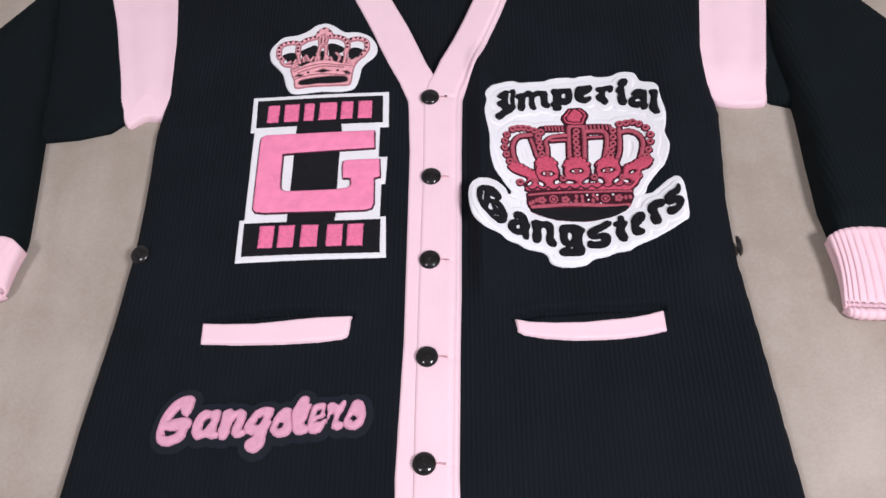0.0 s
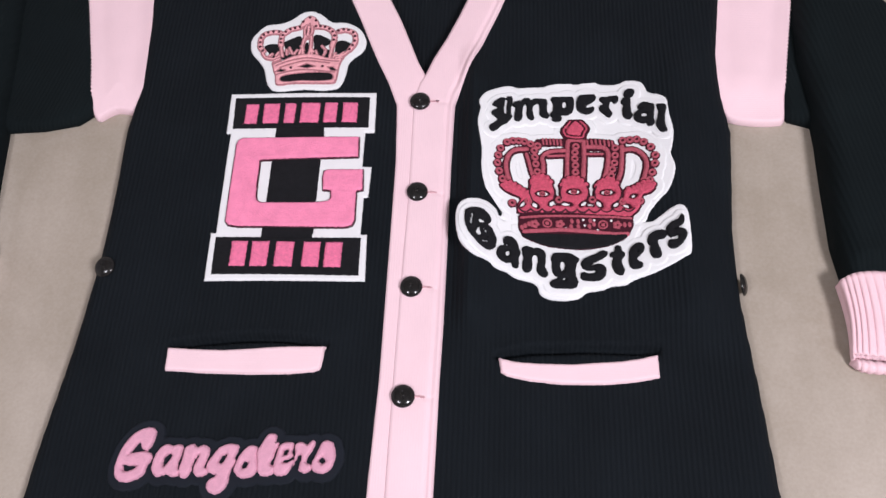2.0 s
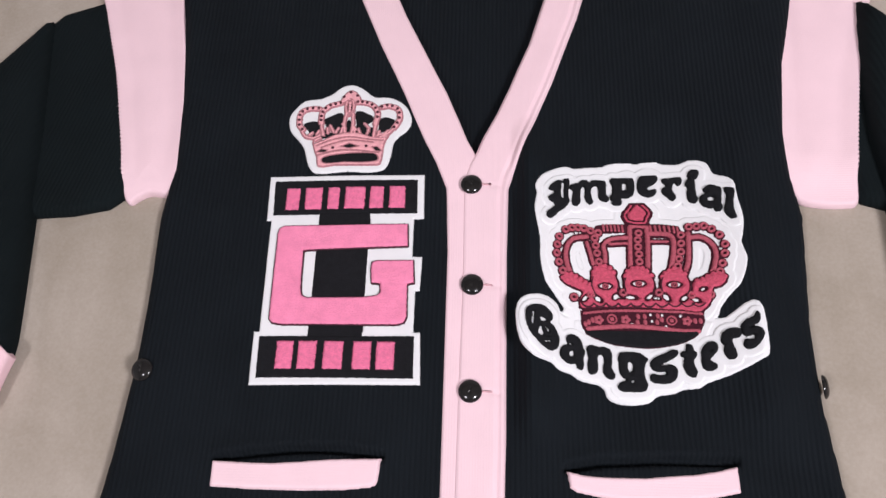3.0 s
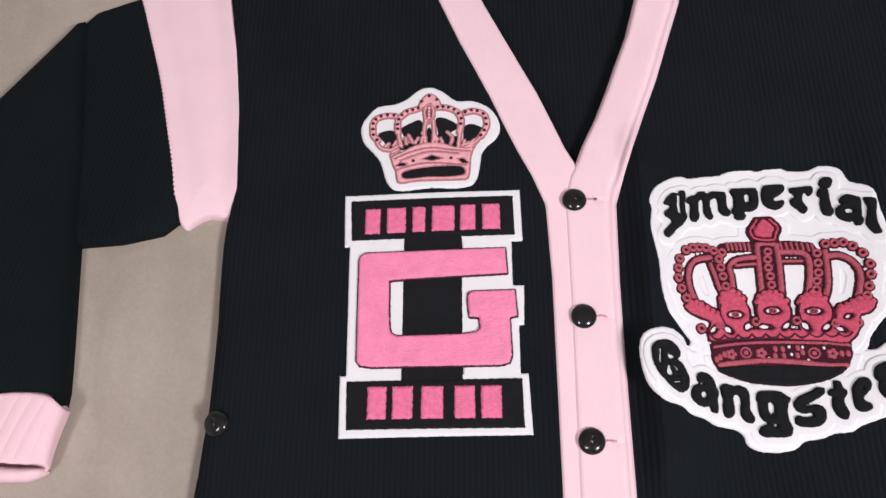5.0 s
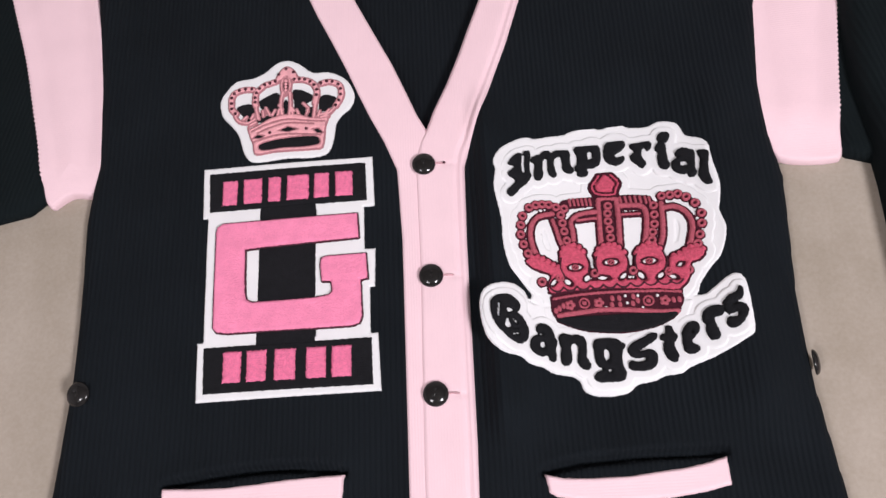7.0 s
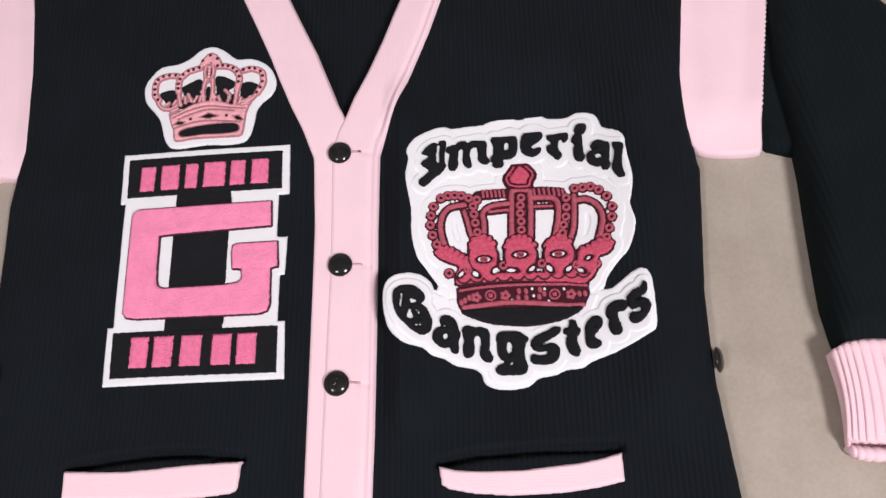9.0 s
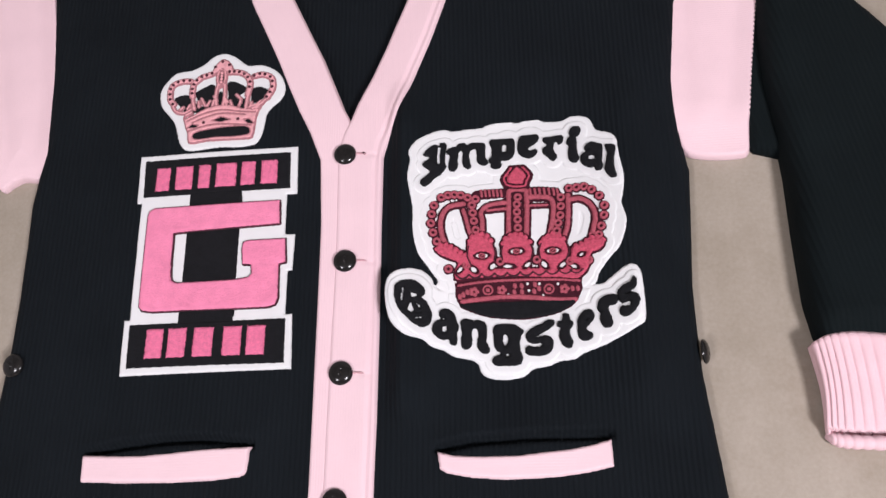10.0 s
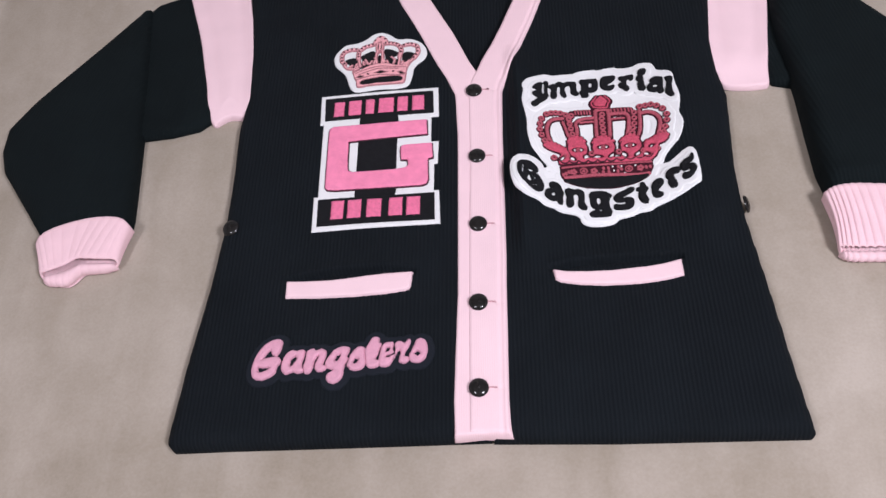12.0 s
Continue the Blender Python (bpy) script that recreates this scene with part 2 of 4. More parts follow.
def slab(area, cell, low, high, edge, relief=None, swell=1.0, fuzz=0.0, plain=None):
    """A mesh over a plan area, from the height low to high (mm), its rim rounded over the width edge."""
    x0, y0, x1, y1 = area.box
    x, y = np.meshgrid(np.arange(x0 - 2 * cell, x1 + 3 * cell, cell), np.arange(y0 - 2 * cell, y1 + 3 * cell, cell))
    d = area.sd(x, y)
    gy, gx = np.gradient(d, cell)
    inside = d < 0
    cells = inside[:-1, :-1] | inside[1:, :-1] | inside[:-1, 1:] | inside[1:, 1:]
    out = np.where(d > 0, d, 0) / np.maximum(gx * gx + gy * gy, 0.3)
    x, y = x - np.clip(gx * out, -1.4 * cell, 1.4 * cell), y - np.clip(gy * out, -1.4 * cell, 1.4 * cell)
    deep = np.maximum(-(plain or area).sd(x, y), 0)
    u = np.clip(deep / edge, 0, 1)
    z = low + (high - low) * (0.3 + 0.7 * np.sqrt(1 - (1 - u) ** 2))
    if relief is not None:
        z = z + relief(x, y, deep)
    if fuzz:
        z = z + fuzz * u * np.random.default_rng(5).uniform(-1, 1, z.shape)
    sway = swell * (area.lay or drape)(x, y)
    tops = z + sway * (u if low < 0.5 else 1)
    foot = low + (sway if low > 0.5 else 0)
    ids = -np.ones(x.shape, int)
    i, j = np.nonzero(cells)
    used = np.zeros(x.shape, bool)
    for a in (0, 1):
        for b in (0, 1):
            used[i + a, j + b] = True
    ids[used] = np.arange(used.sum())
    top = np.stack([x[used], y[used], tops[used]], 1)
    quads = np.stack([ids[i, j], ids[i, j + 1], ids[i + 1, j + 1], ids[i + 1, j]], 1)
    full = np.pad(cells, 1)
    rim = []
    for step, a, b in (((-1, 0), (0, 0), (0, 1)), ((0, 1), (0, 1), (1, 1)), ((1, 0), (1, 1), (1, 0)), ((0, -1), (1, 0), (0, 0))):
        k = ~full[i + 1 + step[0], j + 1 + step[1]]
        rim.append(np.stack([ids[i[k] + a[0], j[k] + a[1]], ids[i[k] + b[0], j[k] + b[1]]], 1))
    rim = np.concatenate(rim)
    ring, at = np.unique(rim, return_inverse=True)
    at = at.reshape(rim.shape)
    under = top[ring].copy()
    under[:, 2] = (foot[used] if np.ndim(foot) else np.full(len(top), foot))[ring]
    n, k = len(top), len(ring)
    sides = np.stack([n + at[:, 1], n + at[:, 0], n + k + at[:, 0], n + k + at[:, 1]], 1)
    mesh = bpy.data.meshes.new("slab")
    mesh.from_pydata((np.vstack([top, top[ring], under]) * 0.001).tolist(), [], np.vstack([quads, sides]).tolist())
    smooth = np.ones(len(quads) + len(sides), bool)
    mesh.polygons.foreach_set("use_smooth", smooth)
    return mesh


def part(name, mesh, mat, parent, label=""):
    ob = new(name, mesh)
    mesh.name = name
    if not mesh.materials:
        mesh.materials.append(mat)
    ob.parent = parent
    return tagged(ob, label)


# ---- the room ----
def block(name, low, high, mat, label):
    bm = bmesh.new()
    bmesh.ops.create_cube(bm, size=1.0)
    mid, size = (Vector(low) + Vector(high)) / 2, Vector(high) - Vector(low)
    for v in bm.verts:
        v.co = Vector((mid[k] + v.co[k] * size[k] for k in range(3)))
    mesh = bpy.data.meshes.new(name)
    bm.to_mesh(mesh)
    mesh.materials.append(mat)
    return tagged(new(name, mesh), label, name.split("_")[0], kind="structure")


def carpet():
    """The beige plush that the garment lies on, faintly uneven."""
    n = 120
    u = np.linspace(-1, 1, n)
    x, y = np.meshgrid(2.4 * np.sign(u) * np.abs(u) ** 1.6, 2.4 * np.sign(u) * np.abs(u) ** 1.6)
    z = -0.0012 + 0.0011 * np.sin(x * 19 + 2 * np.sin(y * 7)) * np.sin(y * 17 + 1)
    k = np.arange(n * n).reshape(n, n)
    quads = np.stack([k[:-1, :-1], k[:-1, 1:], k[1:, 1:], k[1:, :-1]], -1).reshape(-1, 4)
    mesh = bpy.data.meshes.new("floor")
    mesh.from_pydata(np.stack([x.ravel(), y.ravel(), z.ravel()], 1).tolist(), [], quads.tolist())
    mesh.polygons.foreach_set("use_smooth", np.ones(len(quads), bool))
    mesh.materials.append(plush)
    return tagged(new("floor", mesh), "beige plush carpet with a faintly mottled nap", "carpet", kind="structure")


carpet()
block("wall_north", (-2.5, 2.38, -0.1), (2.5, 2.5, 2.6), paint, "plain cream painted wall")
block("wall_south", (-2.5, -2.5, -0.1), (2.5, -2.38, 2.6), paint, "plain cream painted wall")
block("wall_east", (2.38, -2.37, -0.1), (2.5, 2.37, 2.6), paint, "plain cream painted wall")
block("wall_west", (-2.5, -2.37, -0.1), (-2.38, 2.37, 2.6), paint, "plain cream painted wall")
block("ceiling", (-2.5, -2.5, 2.602), (2.5, 2.5, 2.7), paint, "plain cream painted ceiling")

# ---- the cardigan ----
cardigan = tagged(new("cardigan"), "black knitted cardigan with pink bands laid flat on beige carpet", "cardigan")

side_left = [(-320, 652), (-309, 605), (-295.5, 500), (-289.5, 418), (-293, 392), (-295, 365), (-293, 320), (-291.5, 274), (-291.5, 230), (-294, 190), (-297, 146),
             (-301.5, 105), (-305, 76), (-308.5, 44), (-311, 11), (-313.5, -17), (-314.5, -38), (-308, -45)]
side_right = [(303.5, -57.5), (307, -54), (304.5, -29), (300, 22), (297, 63), (293.5, 108), (290, 147), (286.5, 186), (286, 220), (286.5, 260), (291, 312), (295, 362), (290, 400),
              (291, 448), (300, 528), (322, 620)]
slit_a = bent([(-204, 139), (-179, 143), (-156, 145.5), (-135, 147), (-110, 147), (-89, 145), (-70, 141.5)])
slit_b = bent([(80, 134), (106, 139), (131, 140.5), (158, 142), (182, 142), (198, 142), (211, 142)])


def front_relief(slit):
    """The pocket mouth sunk into the front, with a soft lip above it, and slight pulls beside the bands."""
    def relief(x, y, deep):
        k = to_lines(x, y, slit[:-1], slit[1:])
        lip = to_lines(x, y - 7, slit[:-1], slit[1:])
        low = to_lines(x, y + 12, slit[:-1], slit[1:])
        return -13 * np.exp(-((k / 2.8) ** 2)) + 1.2 * np.exp(-((lip / 6) ** 2)) + 1.0 * np.exp(-((low / 12) ** 2))
    return relief


back = polygon(side_left + [(-253, -41), (0, -43), (233, -50)] + side_right + [(125, 690), (60, 672), (0, 668), (-60, 676), (-135, 702)])
part("back_panel", slab(back.grown(-3), 5, 0, 8, 8, swell=0.3), knit_black, cardigan, "black knitted back seen inside the neck opening")
front_a = polygon(side_left + [(-253, -45), (-139, -46.5), (10, -48), (10, 395), (-20, 423), (-44, 476), (-77, 552), (-108, 628), (-135, 702)])
part("front_panel", slab(front_a, 2.5, 0, 20, 15, front_relief(slit_a)), knit_black, cardigan, "black ribbed knit front")
front_b = polygon([(12, -49), (131, -54), (233, -56)] + side_right + [(125, 690), (100, 615), (68, 519), (41, 454), (24, 410), (12, 390)])
part("front_panel", slab(front_b, 2.5, 0, 20, 15, front_relief(slit_b)), knit_black, cardigan, "black ribbed knit front")


BUTTON_ROWS = (392, 293, 196, 96, 0)

# front bands: the buttonhole band lies over the button band
band_under = polygon([(-25, -48), (-26, -11), (-22, 110), (-22, 160), (-22, 327), (-24.5, 390), (-35, 418), (-46, 441), (-56, 465), (-67, 493), (-80, 523), (-94, 554), (-123, 628), (-151, 700),
                      (-110, 700), (-81, 626), (-69, 595), (-51, 555), (-37, 524), (-25, 498), (-13, 467), (-4, 443), (3, 429), (14, 400), (14, -47)])
part("button_band", slab(band_under, 1.5, 6, 22, 2.5), knit_band, cardigan, "pink knitted button band along the neckline")
outer = bent([(31, -60), (30.5, -11), (32, 110), (33, 161), (33.8, 323), (35.5, 388), (43.5, 413), (53, 440), (64, 470), (78, 506), (93, 551), (104, 583), (113, 617), (142, 690)])


def band_relief(x, y, deep):
    """The seam along the outer edge of the band, and a slight roll of its inner part."""
    k = to_lines(x, y, outer[:-1], outer[1:])
    pull = sum(np.exp(-(((y - row + 0.04 * x) / 2.2) ** 2)) for row in BUTTON_ROWS) * eased(12, 18, x) * (1 - eased(25, 31, x))
    return -1.5 * np.exp(-(((k - 8) / 1.9) ** 2)) + 0.4 * np.sin(y / 33 + 0.4) * np.exp(-(((k - 28) / 9) ** 2)) - 0.7 * pull


band_over = polygon([(-12, -46.5), (-11, 150), (-9, 300), (-9.5, 395), (-4, 415), (3, 429), (9, 445), (21, 470), (33, 500), (42, 525), (54, 556), (63, 588), (72, 620), (104, 696), (142, 690),
                     (113, 617), (104, 583), (93, 551), (78, 506), (64, 470), (53, 440), (43.5, 413), (35.5, 388), (33.8, 323), (33, 161), (32, 110), (30.5, -11), (31.5, -48.5)])
part("buttonhole_band", slab(band_over, 1.5, 7, 23.6, 5.0, band_relief), knit_band, cardigan, "pink knitted buttonhole band with a stitched seam")

# sleeves
strip_a = polygon([(-425, 675), (-415, 655), (-402, 632), (-386, 584), (-370, 534), (-359, 490), (-349, 450), (-343, 420), (-339, 400), (-335, 389), (-329, 386.5), (-323, 391),
                   (-313, 396), (-302, 395), (-292, 394), (-285, 402), (-283, 418), (-284, 450), (-288, 493), (-298, 550), (-309, 605), (-318, 655), (-330, 680)], 3)
strip_b = polygon([(297, 620), (294, 590), (290, 528), (286, 480), (284, 440), (285, 402), (290, 384), (301, 377), (320, 374), (338, 374), (347, 378), (349.5, 400), (353.5, 429), (361.5, 475),
                   (370.5, 522), (383, 565), (394, 606), (396, 625), (350, 640)], 3)


def toothed(area, side, by=1.9, pitch=4.6):
    """A seam with small even stitches along the outer side, which is +1 towards x and -1 away from it."""
    def sd(x, y):
        mid = side * (320 + 0.16 * np.clip(y - 400, 0, 300))
        return area.sd(x, y) + by * np.abs(((y / pitch) % 1) * 2 - 1) * (side * (x - mid) > 0) * (y > 412)
    return Area(sd, area.box)


def folded(x, y, deep):
    return 1.2 * np.sin(x / 31 + y / 70) * np.clip(deep / 20, 0, 1)


def sewn(x, y, deep):
    """The stripe stands a little proud of the sleeve that it is sewn to, and rounds off at its free end."""
    u = np.clip(deep / 3, 0, 1)
    bulge = np.sqrt(1 - (1 - u) ** 2)
    return folded(x, y, deep) * u + 9.5 * eased(402, 420, y) * (1 - bulge) - 1.6 * np.exp(-(((deep - 16) / 9) ** 2)) * eased(400, 430, y) - 7.5 * (0.3 + 0.7 * bulge) * (1 - eased(374, 428, y))


def tapered(foot):
    """The sleeve narrows in height into its cuff."""
    return lambda x, y, deep: folded(x, y, deep) - 19 * np.clip((foot + 36 - y) / 28, 0, 1) * np.clip(deep / 14, 0, 1)


upper_a = polygon([(-330, 640), (-322, 480), (-330, 402), (-338, 393), (-351, 382), (-386, 375), (-424, 373), (-445, 378), (-475, 560), (-466, 600), (-447, 622), (-403, 637), (-380, 645)])
part("upper_sleeve", slab(upper_a, 3, 0, 12, 12, folded), knit_sleeve_a, cardigan, "black knitted upper sleeve")
upper_b = polygon([(340, 610), (338, 480), (347, 400), (346, 384), (350, 378), (371, 371), (395, 376), (420, 480), (405, 575), (392, 604)])
part("upper_sleeve", slab(upper_b, 3, 0, 12, 12, folded), knit_sleeve_b, cardigan, "black knitted upper sleeve")
part("sleeve_stripe", slab(toothed(strip_a, -1), 1.0, 0, 15, 3, sewn, plain=strip_a), knit_pink, cardigan, "pink knitted stripe at the armhole")
part("sleeve_stripe", slab(toothed(strip_b, 1), 1.0, 0, 15, 3, sewn, plain=strip_b), knit_pink, cardigan, "pink knitted stripe at the armhole")
fore_a = polygon([(-456, 610), (-470, 590), (-530, 510), (-584, 439), (-608, 398), (-606, 360), (-595, 330), (-547, 265), (-518, 225), (-496, 205), (-420, 205),
                  (-411, 225), (-410, 245), (-412, 267), (-416, 306), (-423, 371), (-432, 460), (-446, 561), (-451, 600)])
part("forearm_sleeve", slab(fore_a, 3, 0, 28, 24, tapered(212)), knit_sleeve_a, cardigan, "black knitted sleeve folded down over itself")
fore_b = polygon([(378, 600), (400, 577), (461, 498), (501, 440), (545, 385), (568, 330), (545, 262), (505, 205), (490, 185), (385, 185), (374, 213), (370, 241),
                  (370, 300), (371, 350), (370, 381), (365, 438), (366, 485), (372, 560)])
part("forearm_sleeve", slab(fore_b, 3, 0, 34, 18, tapered(190)), knit_sleeve_b, cardigan, "black knitted sleeve folded down over itself")


def cuff(top, upper, lower, height, mouth, ribs, deep_rib, waist, lip_high):
    """A ribbed knit tube pressed flat: from the sleeve's end to its mouth, whose upper and lower lips part a little."""
    top, upper, lower = (bent(row, 6) for row in (top, upper, lower))

    def at(row, u):
        k = np.linspace(0, 1, len(row))
        return np.stack([np.interp(u, k, row[:, 0]), np.interp(u, k, row[:, 1])], -1)

    a = np.linspace(0, 2 * math.pi, 2001)
    c, s = np.sign(np.cos(a)) * np.abs(np.cos(a)) ** 0.62, np.sign(np.sin(a)) * np.abs(np.sin(a)) ** 0.7
    along = np.concatenate([[0], np.cumsum(np.hypot(55 * np.diff(c), 12 * np.diff(s)))])
    even = np.interp(np.linspace(0, along[-1], 421)[:-1], along, np.arange(2001))
    c, s = np.interp(even, np.arange(2001), c), np.interp(even, np.arange(2001), s)
    u, share = 0.5 + 0.5 * c, 0.5 + 0.5 * s

    def ring(v, shrink=0.0):
        lip = at(lower, u) * (1 - share)[:, None] + at(upper, u) * share[:, None]
        plan = at(top, u) * (1 - v) + lip * v
        h = height + (mouth - height) * max(v, 0) ** 1.6 + 1.2 * np.sin(7 * u + 2) * v
        wave = deep_rib * (np.abs(np.sin(u * ribs * math.pi)) ** 0.6 - 0.75) * min(1, 4 * v + 0.3) * (1 - shrink / 9)
        out = wave - shrink
        z = np.maximum(h * share + out * s, 0.3 + 0.4 * shrink)
        x = plan[:, 0] + (out - waist * math.sin(math.pi * min(max(v, 0), 1))) * c
        y = plan[:, 1] + (1.7 * wave if v < 0.02 else 0) + (0.8 * wave if v > 0.97 else 0)
        return np.stack([x, y, z], 1) * 0.001

    def roll():
        """The lower lip, rolled upward."""
        rings = []
        for w in np.linspace(0.03, 0.97, 120):
            low, high = at(lower, w), at(upper, w)
            end = math.sqrt(max(0.0, 1 - min(1.0, abs(2 * w - 1) / 0.94) ** 12))
            half = ((high[1] - low[1]) / 2 + 0.5) * end
            swell = 1 + 0.09 * (abs(math.sin(w * ribs * math.pi)) ** 0.6 - 0.75) * deep_rib
            b = np.linspace(0, 2 * math.pi, 25)[:-1]
            rings.append(np.stack([np.full(24, (low[0] + high[0]) / 2), (low[1] + high[1]) / 2 - 1.5 + half * swell * np.cos(b), (lip_high[0] + (lip_high[1] - lip_high[0]) * w) * end * (1 + swell * np.sin(b))], 1) * 0.001)
        return rings

    def tube(rings):
        n, rows = len(rings[0]), len(rings)
        k = np.arange(n)
        faces = [(i * n + a, i * n + b, (i + 1) * n + b, (i + 1) * n + a) for i in range(rows - 1) for a, b in zip(k, (k + 1) % n)]
        mesh = bpy.data.meshes.new("cuff")
        mesh.from_pydata(np.concatenate(rings).tolist(), [], [tuple(int(q) for q in f) for f in faces])
        mesh.polygons.foreach_set("use_smooth", np.ones(len(faces), bool))
        return mesh

    outer = [ring(v, p) for v, p in [(-0.08, 9), (-0.05, 5), (-0.02, 1.5)] + [(v, 0) for v in np.linspace(0, 0.95, 22)] + [(0.98, 0.5), (1.0, 1.4), (1.0, 2.6), (0.98, 3.4)]]
    inner = [ring(v, 3.5) for v in np.linspace(0.985, 0.4, 14)]
    body = part("cuff", tube(outer), cuff_pink, cardigan, "pink ribbed knit cuff")
    part("cuff_lining", tube(inner), cuff_pink, body)
    part("cuff_lip", tube(roll()), cuff_pink, body)


cuff([(-516, 207), (-509, 219), (-490, 229), (-457, 237), (-433, 238), (-414, 235), (-403, 227)],
     [(-505, 175), (-496, 174.5), (-487, 176.5), (-476, 180), (-467, 184.5), (-459, 187.5), (-446, 186.5), (-430, 186), (-413, 187.5)],
     [(-504.5, 167), (-493, 162.5), (-483, 161), (-472, 160.5), (-463.5, 165.5), (-455.5, 174.5), (-442.5, 175.5), (-426.5, 176), (-412, 181)], 29, 22, 11, 0.7, 1.0, (8.5, 8.0))
cuff([(366, 204), (378, 208), (396, 209), (423, 206), (462, 200), (486, 195), (504, 191)],
     [(368, 143), (380, 140), (400, 138), (426, 137), (455, 135), (478, 134), (496, 133)],
     [(370, 136), (380, 130), (400, 128), (426, 126), (455, 124), (478, 122), (494, 121)], 28, 18, 17, 2.4, 3.0, (6.2, 6.2))

# pocket welts
welt_a = polygon([(-207.5, 137.4), (-186, 136.3), (-158, 135.8), (-137, 137), (-120, 138.4), (-99, 139.6), (-68.5, 140.2), (-68.8, 130.5), (-69.8, 121.5), (-72, 118),
                  (-77, 116.2), (-97, 114.3), (-131, 113.3), (-174.5, 114), (-206.6, 115.6)])
welt_b = polygon([(79, 132.2), (93.5, 129), (114, 127.9), (140, 128.1), (164, 130.6), (180.5, 132), (197, 134.9), (212.4, 138.7), (213, 117.7), (195, 113.8), (170, 110.7),
                  (132, 109.3), (104.5, 111.5), (86.5, 114.9), (80.6, 118.4)])
part("pocket_welt", slab(welt_a.frayed(0.12, 9), 1.2, 15, 24, 2.5), knit_pink, cardigan, "pink knitted pocket welt")
part("pocket_welt", slab(welt_b.frayed(0.12, 9), 1.2, 15, 24, 2.5), knit_pink, cardigan, "pink knitted pocket welt")


# buttons
def button_mesh():
    """A glossy domed coat button with two holes."""
    r = [0, 1.2, 2.4, 3.6, 4.8, 6, 7.2, 8.3, 9.2, 9.8, 10.2, 10.4, 10.3, 9.8, 8.5]
    z = [5.2, 5.2, 5.15, 5.05, 4.9, 4.65, 4.25, 3.7, 3.1, 2.5, 1.9, 1.3, 0.8, 0.4, 0.2]
    n, verts, faces = 56, [], []
    for rr, zz in zip(r, z):
        for k in range(n):
            a = 2 * math.pi * k / n
            x, y = rr * math.cos(a), rr * math.sin(a)
            dent = sum(math.exp(-((x - 0.2) ** 2 + (y - s * 2.1) ** 2) / 0.8) for s in (-1, 1))
            verts.append((x * 0.001, y * 0.001, (zz - 1.6 * dent * (zz > 4)) * 0.001))
    for i in range(len(r) - 1):
        for k in range(n):
            faces.append((i * n + k, (i + 1) * n + k, (i + 1) * n + (k + 1) % n, i * n + (k + 1) % n))
    mesh = bpy.data.meshes.new("button")
    mesh.from_pydata(verts, [], faces)
    mesh.polygons.foreach_set("use_smooth", np.ones(len(faces), bool))
    return mesh


button = button_mesh()


def sew_button(x, y, z, rx=0.0, ry=0.0, rz=0.0):
    ob = part("button", button, button_black, cardigan, "glossy black two-hole button")
    ob.matrix_basis = pose(x * 0.001, y * 0.001, z * 0.001, rx, ry, rz) @ Matrix.Scale(0.95, 4)


for x, y, turn in ((0, 392, 10), (2, 293, 0), (2, 196, -12), (1, 96, 15), (0, 0, 5)):
    sew_button(x, y, 23.6 + float(drape(x, y)), 2, 2, turn)
    hole = part("buttonhole", slab(stroke([(x + 9, y), (x + 13, y + 0.3), (x + 17.5, y - 0.3)], 1.5).frayed(0.3, 3), 0.5, 23.5, 25.0, 0.8), thread_tan, cardigan, "worked buttonhole in dusky pink thread")
    if y > 300:
        part("bar_tack", slab(oval(x + 17, y, 1.3, 0.8).frayed(0.2, 2), 0.4, 24.0, 25.8, 0.6), thread_plum, hole)
sew_button(-280, 213.5, 20.5, 4, -10, 20)
sew_button(288, 204.5, 9.5, 0, 70, 0)


# ---- patches: felt first, then what is sewn on it ----
def layer(name, area, mat, parent, low, high, cell=0.8, edge=0.8, label="", fuzz=0.0, relief=None):
    return part(name, slab(area, cell, low, high, edge, relief, fuzz=fuzz), mat, parent, label)


# small crown patch
felt = polygon([(-179, 469), (-175, 479), (-165, 490), (-150, 492), (-139, 497), (-130, 505), (-119, 508), (-108, 503), (-96, 493), (-81, 492), (-66, 483), (-59, 468),
                (-61, 456), (-70, 447), (-75, 439), (-77, 425), (-81, 413), (-88, 409), (-101, 408), (-117, 409), (-143, 407), (-152, 411), (-157, 421), (-161, 435),
                (-167, 444), (-176, 455)], 3)
crown_patch = layer("crown_patch", felt.frayed(0.2, 5), felt_white, cardigan, 19, 22, 1.0, 1.2, "white felt patch with a small salmon crown")
arches = [[(-163.5, 455.4), (-167.4, 460.6), (-168.2, 466.3), (-168.1, 471.9), (-165.8, 476.5), (-160.9, 478.7), (-155.2, 479.7), (-149.4, 479)],
          [(-146.1, 462.3), (-146.7, 466.1), (-146.1, 475.4), (-142.6, 479), (-138.4, 482.6), (-133.5, 483.9), (-128.6, 485.5)],
          [(-111.9, 485.9), (-107.4, 485.7), (-102.5, 484.8), (-97.6, 482.3), (-94.1, 478.7), (-92, 473.5), (-92, 467.8), (-93.4, 461)],
          [(-87.9, 479.8), (-82.7, 480.9), (-77.9, 480.2), (-72.3, 477.1), (-70.4, 472.3), (-70, 466.6), (-72.1, 460.8), (-75, 456.1)]]
